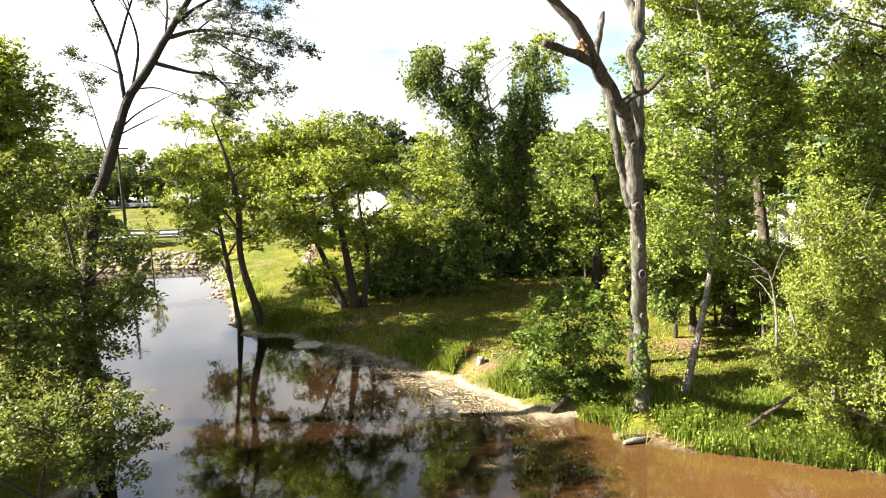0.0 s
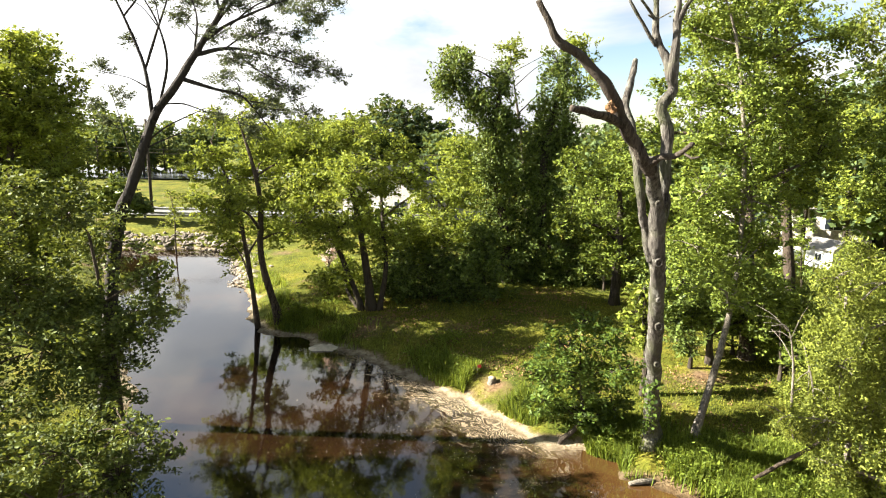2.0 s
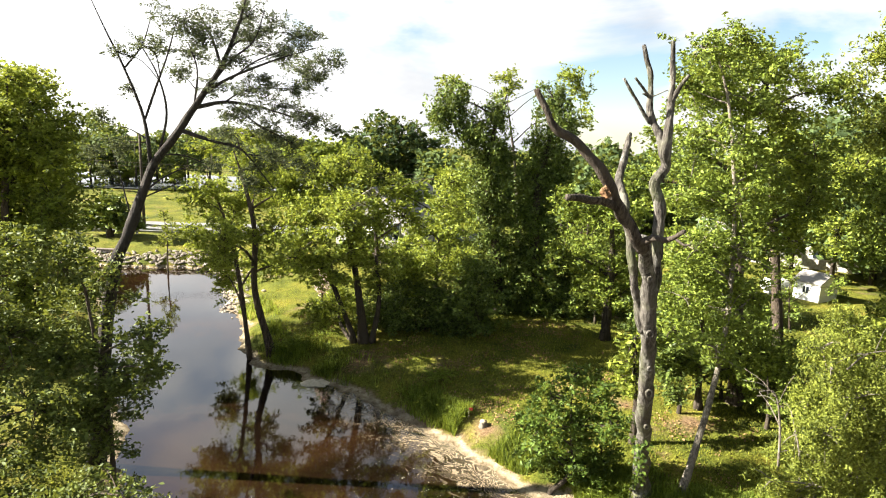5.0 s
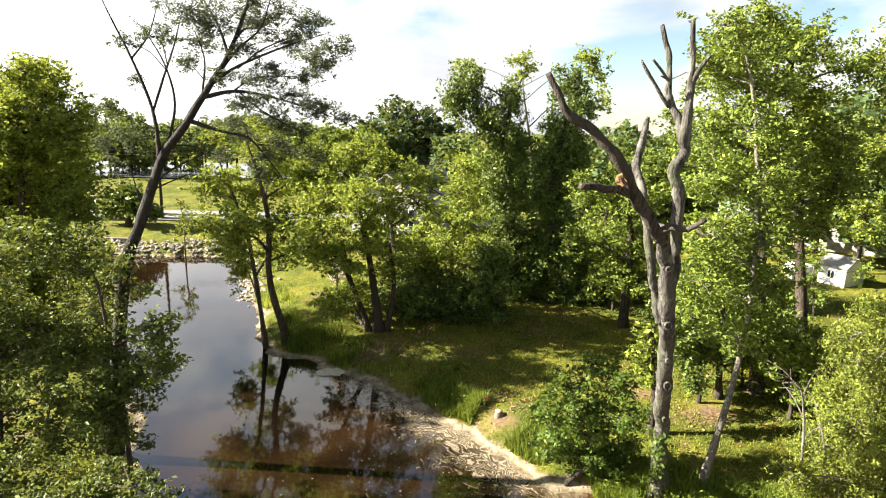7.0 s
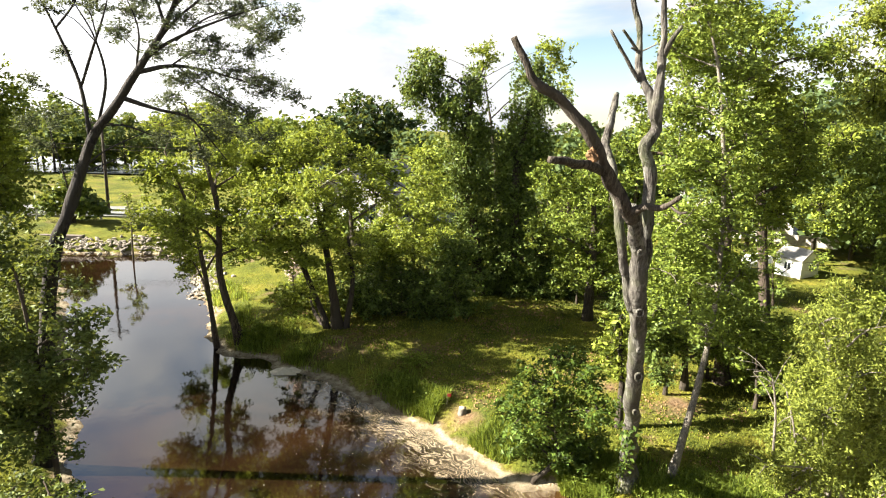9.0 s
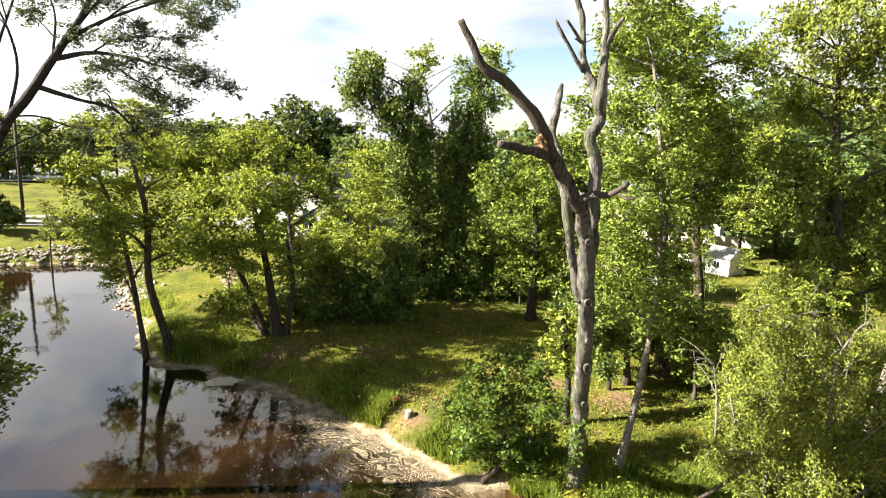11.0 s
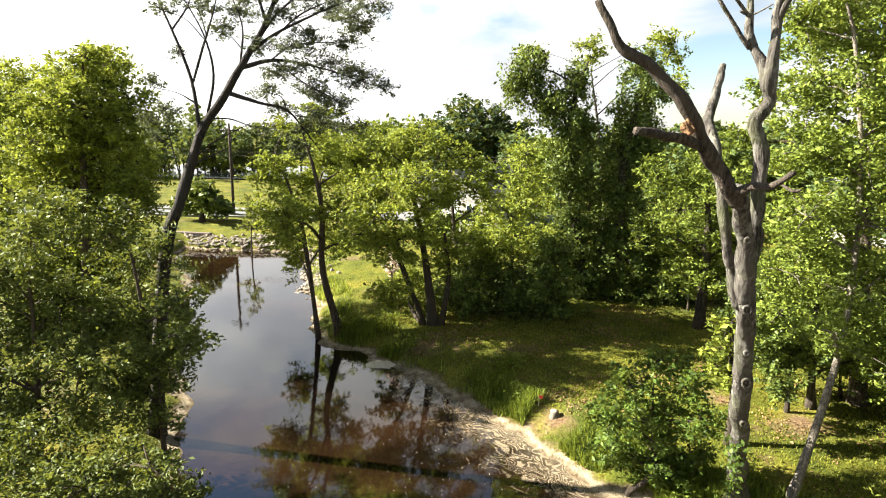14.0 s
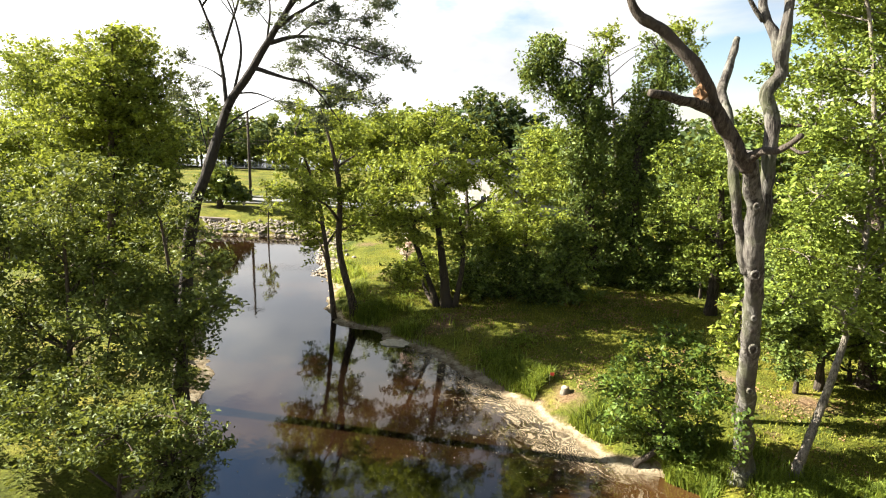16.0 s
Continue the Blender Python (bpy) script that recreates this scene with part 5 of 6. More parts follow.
tree("broadleaf_tree", "slender tall yellow-green tree rising out of the thicket", "tree", [(-16.6, 20.6, 0.85, 0.20), (-16.3, 20.6, 4.0, 0.15), (-15.9, 20.6, 8.0, 0.10), (-15.5, 20.6, 11.4, 0.03)],
     [(-15.45, 20.6, 11.3, 0.75, 0.62), (-15.7, 20.3, 10.3, 1.05, 0.75), (-15.2, 21.1, 9.4, 1.1, 0.75), (-16.2, 20.9, 8.5, 1.3, 0.8), (-17.4, 21.3, 10.7, 0.95, 0.7), (-17.7, 20.7, 9.6, 1.2, 0.8), (-15.9, 19.6, 9.5, 1.0, 0.7), (-14.9, 22.0, 10.0, 1.0, 0.7), (-16.4, 22.3, 10.9, 0.9, 0.7)], seed=81, leaf_size=0.19, leaf_mat=LEAF_LIGHT, bark_mat=BARK_BROWN, cover=4.2, gaps=0.25)
# dark leaf tone for the deep shade below the leaning tree
tree("understory_shrub", "dark shaded shrub below the leaning tree", "shrub", [(9.90, 20.80, 0.89, 0.06), (9.79, 20.80, 1.80, 0.02)],
     [(8.74, 20.82, 2.50, 0.70, 0.70), (9.91, 21.06, 1.92, 0.85, 0.77), (10.70, 20.74, 1.54, 0.77, 0.64), (8.19, 20.76, 1.91, 0.50, 0.62), (11.82, 21.05, 1.59, 0.78, 0.87), (10.07, 21.06, 2.80, 0.89, 0.64), (11.21, 20.97, 2.55, 0.86, 0.77)], seed=71, leaf_size=0.18, leaf_mat=LEAF_DARK, bark_mat=BARK_DARK, cover=3.9)
tree("understory_tree", "leafy low-branched tree filling the wood edge behind the snag", "tree", [(8.7, 19.9, 0.85, 0.12), (8.6, 19.9, 2.2, 0.09), (8.5, 19.9, 4.0, 0.06), (8.3, 20.1, 5.6, 0.03)],
     [(7.3, 19.3, 3.9, 0.85, 0.7), (8.4, 19.6, 4.5, 1.0, 0.75), (9.6, 19.4, 4.0, 0.95, 0.8), (7.7, 19.8, 2.6, 0.75, 0.6), (9.0, 20.0, 2.9, 0.95, 0.8), (10.3, 19.7, 2.6, 0.9, 0.75), (8.2, 20.4, 5.5, 1.0, 0.8), (9.4, 20.4, 5.4, 0.9, 0.75)], seed=84, leaf_size=0.18, leaf_mat=LEAF_MID, bark_mat=BARK_DARK, cover=4.2)
tree("understory_shrub", "mid-green shrub in the shade below the leaning tree", "shrub", [(11.70, 18.60, 0.94, 0.06), (11.55, 18.60, 1.84, 0.02)],
     [(10.92, 18.20, 2.43, 0.64, 0.56), (12.20, 18.59, 1.90, 0.70, 0.62), (11.76, 18.83, 1.32, 0.59, 0.51), (10.38, 17.93, 1.97, 0.48, 0.44)], seed=72, leaf_size=0.17, leaf_mat=LEAF_MID, bark_mat=BARK_DARK, cover=3.6)
tree("willow_shrub", "pale green willow shrub hanging low over the water", "shrub", [(10.62, 12.70, 0.65, 0.07), (10.41, 12.70, 2.10, 0.03)],
     [(8.26, 12.32, 1.54, 0.55, 0.47), (9.62, 12.97, 0.89, 0.81, 0.53), (10.59, 12.57, 0.91, 0.83, 0.50), (12.14, 12.80, 1.18, 0.84, 0.69), (12.83, 12.82, 1.80, 0.65, 0.79), (9.22, 12.02, 2.17, 0.74, 0.59), (11.43, 12.88, 2.37, 0.81, 0.67), (11.63, 12.36, 3.61, 0.60, 0.60), (12.85, 12.26, 1.15, 0.63, 0.63)], seed=73, leaf_size=0.115, leaf_mat=LEAF_WILLOW, bark_mat=BARK_PALE, cover=3.7, droop=0.8, slim=0.36, gaps=0.12)


# ---- the dead tree on the bank ----
def snag():
    base = Vector((5.22, 14.95, 0.8))
    root = tagged(new("dead_tree"), "weathered grey dead tree with broken forked limbs", "tree")
    root.location = base
    off = lambda pts: [(p[0] - base.x, p[1] - base.y, p[2] - base.z, p[3]) for p in pts]

    def bough(name, pts, sides=10, wobble=0.25, mat=BARK_GREY, label=""):
        path, rad = smooth_path(off(pts), 9)
        rad = [r * (0.79 if name == "limb" else 0.80) * (1 + (0.2 if name == "limb" else 0.03) * noise.noise(Vector(p) * 4.2)) for p, r in zip(path, rad)]
        path = [tuple(Vector(p) + noise.noise_vector(Vector(p) * 2.6) * min(0.05, 0.45 * r)) for p, r in zip(path, rad)]
        s = Shape()
        s.tube(path, rad, sides, wobble)
        return child(name, s.mesh(name, mat), root, label)

    bough("trunk", [(5.30, 15.15, 0.0, 0.50), (5.24, 15.02, 0.55, 0.40), (5.18, 14.9, 1.05, 0.28), (4.80, 13.95, 2.4, 0.22), (4.36, 12.8, 4.2, 0.20), (4.08, 12.15, 5.6, 0.195), (3.9, 11.85, 6.45, 0.20), (3.74, 11.6, 7.3, 0.165), (3.5, 11.3, 7.88, 0.155), (3.38, 11.15, 8.12, 0.15)], 18, 0.3)
    bough("limb", [(3.44, 11.2, 7.9, 0.15), (3.1, 11.0, 8.35, 0.145), (2.77, 10.8, 8.78, 0.14), (2.5, 10.6, 9.25, 0.12), (2.04, 10.5, 9.73, 0.105), (1.56, 10.4, 10.02, 0.09), (1.37, 10.4, 10.32, 0.075), (1.2, 10.4, 10.68, 0.06)], 12, 0.3, mat=BARK_DEAD)
    bough("limb", [(2.78, 10.8, 8.72, 0.10), (2.45, 10.5, 8.84, 0.095), (2.16, 10.2, 8.89, 0.085), (1.72, 9.8, 8.95, 0.07)], 10, 0.35, mat=BARK_DEAD)
    bough("limb", [(3.36, 11.15, 8.05, 0.10), (3.5, 10.8, 8.2, 0.075), (3.62, 10.45, 8.22, 0.06), (3.76, 10.1, 8.42, 0.055)], 9, 0.4, mat=BARK_DEAD)
    bough("limb", [(3.70, 10.3, 8.26, 0.03), (3.76, 10.1, 8.2, 0.03), (3.84, 10.0, 8.22, 0.02)], 6, 0.2, mat=BARK_DEAD)
    bough("limb", [(3.86, 11.95, 6.1, 0.12), (3.68, 11.9, 6.62, 0.11), (3.50, 11.75, 7.2, 0.105), (3.37, 11.75, 7.9, 0.10), (3.27, 11.95, 8.6, 0.11), (3.19, 12.2, 9.08, 0.095), (3.36, 12.6, 9.7, 0.08), (3.46, 12.8, 10.06, 0.065)], 12, 0.35)
    bough("limb", [(3.95, 11.95, 6.3, 0.15), (4.0, 11.97, 7.15, 0.145), (3.95, 11.97, 8.04, 0.14), (3.92, 12.0, 8.75, 0.14), (3.81, 12.0, 9.1, 0.135), (4.02, 12.1, 9.43, 0.13), (4.0, 12.1, 9.79, 0.12), (4.04, 12.2, 10.57, 0.09), (4.02, 12.2, 10.96, 0.075), (4.0, 12.3, 11.82, 0.055)], 14, 0.35)
    bough("limb", [(3.99, 12.1, 9.6, 0.10), (3.88, 12.2, 10.0, 0.095), (3.75, 12.3, 10.27, 0.09), (3.69, 12.4, 10.63, 0.08), (3.66, 12.5, 11.23, 0.07), (3.52, 12.6, 11.78, 0.05)], 10, 0.3)
    bough("limb", [(4.03, 12.2, 10.65, 0.06), (4.14, 12.1, 10.95, 0.055), (4.26, 12.0, 11.16, 0.045)], 8, 0.3)
    bough("limb", [(3.70, 12.3, 10.25, 0.05), (3.38, 12.2, 10.66, 0.042), (3.05, 12.1, 11.07, 0.035)], 8, 0.3)
    bough("limb", [(3.68, 12.4, 10.74, 0.04), (3.47, 12.3, 10.95, 0.035), (3.3, 12.2, 11.1, 0.035)], 8, 0.3)
    bough("limb", [(3.5, 12.3, 10.82, 0.02), (3.7, 12.4, 10.78, 0.02), (3.95, 12.2, 10.9, 0.012)], 6, 0.2)
    # torn burl with bare wood
    bm = bmesh.new()
    bmesh.ops.create_icosphere(bm, subdivisions=3, radius=0.085)
    for v in bm.verts:
        v.co *= 1 + 0.8 * noise.noise(v.co * 14) + 0.35 * noise.noise(v.co * 25)
        v.co.z *= 1.1
    bmesh.ops.translate(bm, verts=bm.verts, vec=Vector((2.5, 10.48, 9.0)) - base)
    part("burl", bm, HEART, root, "torn orange-brown burl of bare wood")
    # healed knots on the trunk, facing the river
    for x, y, z, r in ((3.93, 11.75, 6.1, 0.06), (4.24, 12.31, 4.6, 0.065), (4.10, 12.06, 5.25, 0.03), (4.5, 12.98, 3.5, 0.04), (3.72, 11.44, 7.3, 0.035)):
        bm = bmesh.new()
        for k in range(18):
            a = 2 * math.pi * k / 18
            for q in range(8):
                b = 2 * math.pi * q / 8
                rr = r + 0.022 * math.cos(b)
                bm.verts.new((rr * math.cos(a), 0.03 * math.sin(b), rr * 1.15 * math.sin(a)))
        bm.verts.ensure_lookup_table()
        for k in range(18):
            for q in range(8):
                bm.faces.new([bm.verts[i] for i in (k * 8 + q, k * 8 + (q + 1) % 8, ((k + 1) % 18) * 8 + (q + 1) % 8, ((k + 1) % 18) * 8 + q)])
        bmesh.ops.translate(bm, verts=bm.verts, vec=Vector((x, y, z)) - base)
        knot = part("knot", bm, BARK_GREY, root)
        s = Shape()
        s.tube([(x - base.x, y - base.y - 0.012, z - base.z), (x - base.x, y - base.y + 0.05, z - base.z)], [r * 0.85, r * 0.6], 12)
        child("hollow", s.mesh("hollow", BARK_DARK), knot)
    # splintered bark at the foot
    rng = np.random.default_rng(71)
    c = np.stack([4.98 + 0.12 * rng.normal(size=260), 14.65 + 0.15 * rng.normal(size=260), rng.uniform(1.0, 3.0, 260)], 1)
    c[:, 0] -= (c[:, 2] - 1.0) * 0.2
    c[:, 1] -= (c[:, 2] - 1.0) * 0.66
    c -= np.array(base)
    child("ivy", leaf_mesh("ivy", c, 0.10, LEAF_BUSH, rng, 0.5, 0.7), root, "green ivy climbing the trunk foot")


snag()


# ---- small plants ----
def blades(name, feet, height, width, material, rng, lean=0.5):
    """Grass: one bent blade (two triangles) at each foot."""
    n = len(feet)
    h = height * (0.55 + 0.9 * rng.random(n))[:, None]
    a = rng.random(n) * 2 * np.pi
    d = np.stack([np.cos(a), np.sin(a), 0 * a], 1)
    s = np.stack([-np.sin(a), np.cos(a), 0 * a], 1) * (width * (0.6 + 0.8 * rng.random(n)))[:, None]
    b = lean * rng.random(n)[:, None]
    mid = feet + np.array([0, 0, 0.6]) * h + d * h * b * 0.35
    tip = feet + np.array([0, 0, 1.0]) * h * (1 - 0.3 * b) + d * h * b
    v = np.stack([feet - s, feet + s, mid + s * 0.7, mid - s * 0.7, tip], 1).reshape(-1, 3)
    i = np.arange(n)[:, None] * 5
    tri = np.concatenate([i + np.array([0, 1, 2]), i + np.array([0, 2, 3]), i + np.array([3, 2, 4])], 1).reshape(-1)
    me = bpy.data.meshes.new(name)
    me.vertices.add(5 * n)
    me.vertices.foreach_set("co", v.reshape(-1).astype(np.float32))
    me.loops.add(9 * n)
    me.loops.foreach_set("vertex_index", tri.astype(np.int32))
    me.polygons.add(3 * n)
    me.polygons.foreach_set("loop_start", (np.arange(3 * n) * 3).astype(np.int32))
    me.polygons.foreach_set("loop_total", np.full(3 * n, 3, np.int32))
    me.materials.append(material)
    me.update(calc_edges=True)
    return me


def scatter(rng, n, x0, x1, y0, y1, d0, d1, clump=0.0, seed=0.0):
    """Feet on the ground between two distances from the shore, in patches."""
    x, y = rng.uniform(x0, x1, n), rng.uniform(y0, y1, n)
    d = shore_distance(x, y)
    keep = (d > d0) & (d < d1)
    if clump:
        p = waves(x, y, 1.1, seed) + 0.7 * waves(x, y, 2.7, seed + 1.5) + 0.35 * rng.normal(size=n)
        keep &= p > clump
    x, y = x[keep], y[keep]
    return np.stack([x, y, ground_z(x, y) - 0.01], 1)


rng = np.random.default_rng(5)
feet = scatter(rng, 150000, -11, 22, 12, 36, 1.0, 40)
far_enough = rng.random(len(feet)) < np.clip(1.6 - feet[:, 1] / 24, 0.15, 1)
for wx, wy in ((1.2, 18.5), (8.2, 18.8), (6.2, 20.2), (-3.6, 24.0)):
    far_enough &= np.hypot(feet[:, 0] - wx, feet[:, 1] - wy) > 0.5 + 0.9 * rng.random(len(feet))
tagged(new("lawn_grass", blades("lawn_grass", feet[far_enough], 0.085, 0.014, GRASS, rng, 0.9)), "short patchy yellow-green lawn grass", "grass", kind="stuff")
weeds = np.concatenate([scatter(rng, 90000, 3.6, 9.5, 11.5, 16.2, -0.15, 1.9, -0.15, 0.4), scatter(rng, 60000, -1.2, 3.8, 14.6, 20, 0.35, 1.4, 0.45, 2.0), scatter(rng, 50000, -9, 0, 19, 28, 0.15, 1.8, 0.45, 3.0),
                        scatter(rng, 30000, 9, 16, 7, 14, 0.0, 2.5, 0.0, 1.0), scatter(rng, 16000, -15, -8, 26, 38, 0.1, 1.8, 0.5, 1.0)])
weeds = weeds[np.hypot(weeds[:, 0] - 1.2, weeds[:, 1] - 18.4) > 1.0]
tagged(new("bank_weeds", blades("bank_weeds", weeds, 0.36, 0.015, WEED, rng, 0.9)), "bright green tall grass and weeds along the bank", "weeds", kind="stuff")
broad = np.concatenate([scatter(rng, 700, 4.0, 9.5, 11.5, 16.0, -0.1, 1.5, 0.3, 0.9), scatter(rng, 1300, -1, 4.5, 14.8, 19.5, 0.7, 2.0, 0.5, 2.4), scatter(rng, 3000, -8, 0, 19, 27, 0.6, 2.5, 0.8, 3.3)])
broad = broad[np.hypot(broad[:, 0] - 1.2, broad[:, 1] - 18.5) > 1.3]
n_per = 22
bc = (broad[:, None] + rng.normal(size=(len(broad), n_per, 3)) * np.array([0.16, 0.16, 0.1]) + np.array([0, 0, 0.3])).reshape(-1, 3)
tagged(new("leafy_weeds", leaf_mesh("leafy_weeds", bc, 0.085, WEED, rng, 0.2, 0.5)), "low broad-leaved weeds on the river bank", "weeds", kind="stuff")
litter = scatter(rng, 36000, -8, 10, 13, 30, 0.3, 12, 0.45, 5.0)
tagged(new("leaf_litter", leaf_mesh("leaf_litter", litter + np.array([0, 0, 0.03]), 0.08, plain("dead_leaf", (0.26, 0.16, 0.08), 0.9, 0.1, 0.5, 5), rng, 0.0, 0.6)), "scattered brown dead leaves on the ground", "leaves", kind="stuff")


# ---- foam on the river ----
def foam_material():
    """Old river foam drawn out into nested swirls, clear water between the streaks."""
    m = Mat("swirled_foam", 0.85, 0, 0.2)
    v = m.coords((1, 1, 0), rot=(0, 0, radians(42)))
    warp = m.node("ShaderNodeTexNoise", Scale=0.8, Detail=2.0, Roughness=0.5)
    m.link(v, warp.inputs["Vector"])
    off = m.n.new("ShaderNodeVectorMath")
    off.operation = "SCALE"
    off.inputs[3].default_value = 1.5
    m.link(warp.outputs["Color"], off.inputs[0])
    moved = m.n.new("ShaderNodeVectorMath")
    moved.operation = "ADD"
    m.link(v, moved.inputs[0])
    m.link(off.outputs[0], moved.inputs[1])
    squash = m.node("ShaderNodeMapping", Scale=(0.36, 1.3, 1))
    m.link(moved.outputs[0], squash.inputs["Vector"])
    field = m.noise(squash.outputs[0], 1.15, 3.0, 0.45, 0.8)
    ring = m.math("ABSOLUTE", m.math("SINE", m.math("MULTIPLY", field, 54.0)))
    fine = m.math("ABSOLUTE", m.math("SINE", m.math("MULTIPLY", m.noise(squash.outputs[0], 2.1, 4.0, 0.5, 1.2), 75.0)))
    uv = m.n.new("ShaderNodeUVMap")
    xy = m.n.new("ShaderNodeSeparateXYZ")
    m.link(uv.outputs[0], xy.inputs[0])
    patch = m.noise(v, 1.1, 4, 0.6)
    # streaks thin out away from the bank and at both ends
    thin = m.math("ADD", m.math("MULTIPLY", xy.outputs["Y"], 0.95), m.math("MULTIPLY", m.math("SUBTRACT", patch, 0.5), 1.5))
    ends = m.math("MULTIPLY", m.math("SUBTRACT", 1.0, xy.outputs["X"]), xy.outputs["X"])
    thin = m.math("ADD", thin, m.math("MULTIPLY", m.math("MAXIMUM", m.math("SUBTRACT", 0.12, ends), 0.0), 4.0))
    grain = m.math("MULTIPLY", m.math("SUBTRACT", m.noise(m.coords(), 22, 3), 0.5), 0.5)
    edge = m.math("ADD", m.math("ADD", m.math("MULTIPLY", thin, 0.62), 0.56), grain)
    a = m.ramp(m.math("SUBTRACT", ring, edge), [(0.0, (0, 0, 0)), (0.3, (0.75, 0.75, 0.75))])
    b = m.ramp(m.math("SUBTRACT", fine, m.math("ADD", edge, 0.12)), [(0.0, (0, 0, 0)), (0.25, (0.45, 0.45, 0.45))])
    scum = m.math("MULTIPLY", m.math("MAXIMUM", m.math("SUBTRACT", 0.42, m.math("ADD", xy.outputs["Y"], m.math("MULTIPLY", patch, 0.25))), 0.0), 1.3)
    keep = m.math("MAXIMUM", m.math("MAXIMUM", a, b), m.math("MULTIPLY", scum, m.math("ADD", 0.3, ring)))
    m.colour(m.ramp(patch, [(0.3, (0.22, 0.165, 0.10)), (0.7, (0.40, 0.33, 0.225))]))
    clear = m.n.new("ShaderNodeBsdfTransparent")
    mixer = m.n.new("ShaderNodeMixShader")
    m.link(keep, mixer.inputs[0])
    m.link(clear.outputs[0], mixer.inputs[1])
    m.link(m.b.outputs[0], mixer.inputs[2])
    m.link(mixer.outputs[0], m.out.inputs["Surface"])
    return m.m


FOAM_FILM = foam_material()


def foam_film(points, inner, outer, thin):
    """A film a few millimetres over the water along a line, from inner to outer metres beside it; thin: how sparse it is, by metres out."""
    line = np.array(points, float)
    seg = np.concatenate([[0], np.cumsum(np.linalg.norm(np.diff(line, axis=0), axis=1))])
    t = np.linspace(0, seg[-1], 90)
    line = np.stack([np.interp(t, seg, line[:, k]) for k in (0, 1)], 1)
    for _ in range(12):
        line[1:-1] = (line[:-2] + 2 * line[1:-1] + line[2:]) / 4
    g = np.gradient(line, axis=0)
    g /= np.linalg.norm(g, axis=1)[:, None]
    out = np.stack([-g[:, 1], g[:, 0]], 1)
    cols = np.linspace(inner, outer, 16)
    v = np.array([(*(p + n * c), 0.012) for p, n in zip(line, out) for c in cols])
    f = [(r * 16 + c, r * 16 + c + 1, r * 16 + c + 17, r * 16 + c + 16) for r in range(89) for c in range(15)]
    me = bpy.data.meshes.new("foam")
    me.from_pydata(v.tolist(), [], f)
    uv = me.uv_layers.new(name="span")
    for lp in me.loops:
        r, c = divmod(lp.vertex_index, 16)
        uv.data[lp.index].uv = (r / 89, thin(float(cols[c])))
    me.materials.append(FOAM_FILM)
    return me


def foam_raft():
    """A lumpy mound of old foam with a ragged rim."""
    rows, cols = 9, 40
    v = [(0, 0, 0.13)]
    for r in range(1, rows + 1):
        for c in range(cols):
            a = 2 * math.pi * c / cols
            k = r / rows
            w = 1 + 0.35 * noise.noise(Vector((math.cos(a), math.sin(a), 0.4)) * 1.6) + 0.12 * noise.noise(Vector((math.cos(a), math.sin(a), 2.4)) * 5)
            x, y = 0.62 * k * w * math.cos(a), 0.34 * k * w * math.sin(a)
            v.append((x, y, 0.13 * (1 - k * k) * (1 + 0.9 * noise.noise(Vector((x * 7, y * 7, 1)))) + (0.004 if r < rows else -0.02)))
    f = [(0, 1 + c, 1 + (c + 1) % cols) for c in range(cols)]
    f += [(1 + r * cols + c, 1 + (r + 1) * cols + c, 1 + (r + 1) * cols + (c + 1) % cols, 1 + r * cols + (c + 1) % cols) for r in range(rows - 1) for c in range(cols)]
    me = bpy.data.meshes.new("foam_raft")
    me.from_pydata(v, [], f)
    me.polygons.foreach_set("use_smooth", [True] * len(me.polygons))
    me.materials.append(FOAM)
    return me


tagged(new("foam_raft", foam_raft()), "low raft of pale old foam by the bank", "foam", kind="stuff").location = (-5.4, 22.5, 0.0)
tagged(new("foam", foam_film(RIGHT_SHORE[9:17], -0.5, 2.6, lambda c: max(0.0, c) / 2.6)), "swirling pale foam streaks along the sandy bank", "foam", kind="stuff")
tagged(new("foam", foam_film([(3.9, 14.9), (2.9, 14.2), (2.0, 13.5), (1.0, 13.0), (0.2, 12.9)], -0.6, 0.6, lambda c: 0.5 + abs(c) * 0.7)), "thin tail of pale foam drifting off the bank", "foam", kind="stuff")
rng = np.random.default_rng(14)
fl = np.stack([rng.normal(-2.0, 2.2, 800), rng.normal(14.0, 2.4, 800), np.full(800, 0.012)], 1)
fl = fl[shore_distance(fl[:, 0], fl[:, 1]) < -0.3]
s = Shape()
for q in fl:
    r = 0.005 + 0.011 * rng.random() ** 3
    s.add([(q[0] + r * math.cos(a), q[1] + r * math.sin(a), q[2]) for a in np.arange(6) * math.pi / 3] + [(q[0], q[1], q[2] + r * 0.5)], [(j, (j + 1) % 6, 6) for j in range(6)])
tagged(new("foam_flecks", s.mesh("foam_flecks", FOAM)), "small floating foam flecks on dark water", "foam", kind="stuff")


# ---- things on the lawn and the bank ----
def stump(x, y):
    z = float(ground_z(x, y))
    root = tagged(new("tree_stump"), "low sawn pale tree stump on bare soil", "stump")
    root.location = (x, y, z)
    s = Shape()
    s.tube([(0, 0, -0.1), (0, 0, 0.05), (0, 0, 0.12), (0, 0, 0.17)], [0.20, 0.15, 0.125, 0.12], 14, 0.3)
    child("stem", s.mesh("stem", BARK_PALE), root)
    s = Shape()
    s.tube([(0, 0, 0.174), (0, 0, 0.19)], [0.115, 0.11], 14, 0.1)
    child("cut_face", s.mesh("cut_face", plain("cut_wood", (0.62, 0.48, 0.30), 0.8, 0.2, 0.2, 20)), root, "pale sawn wood face")


stump(1.13, 18.64)

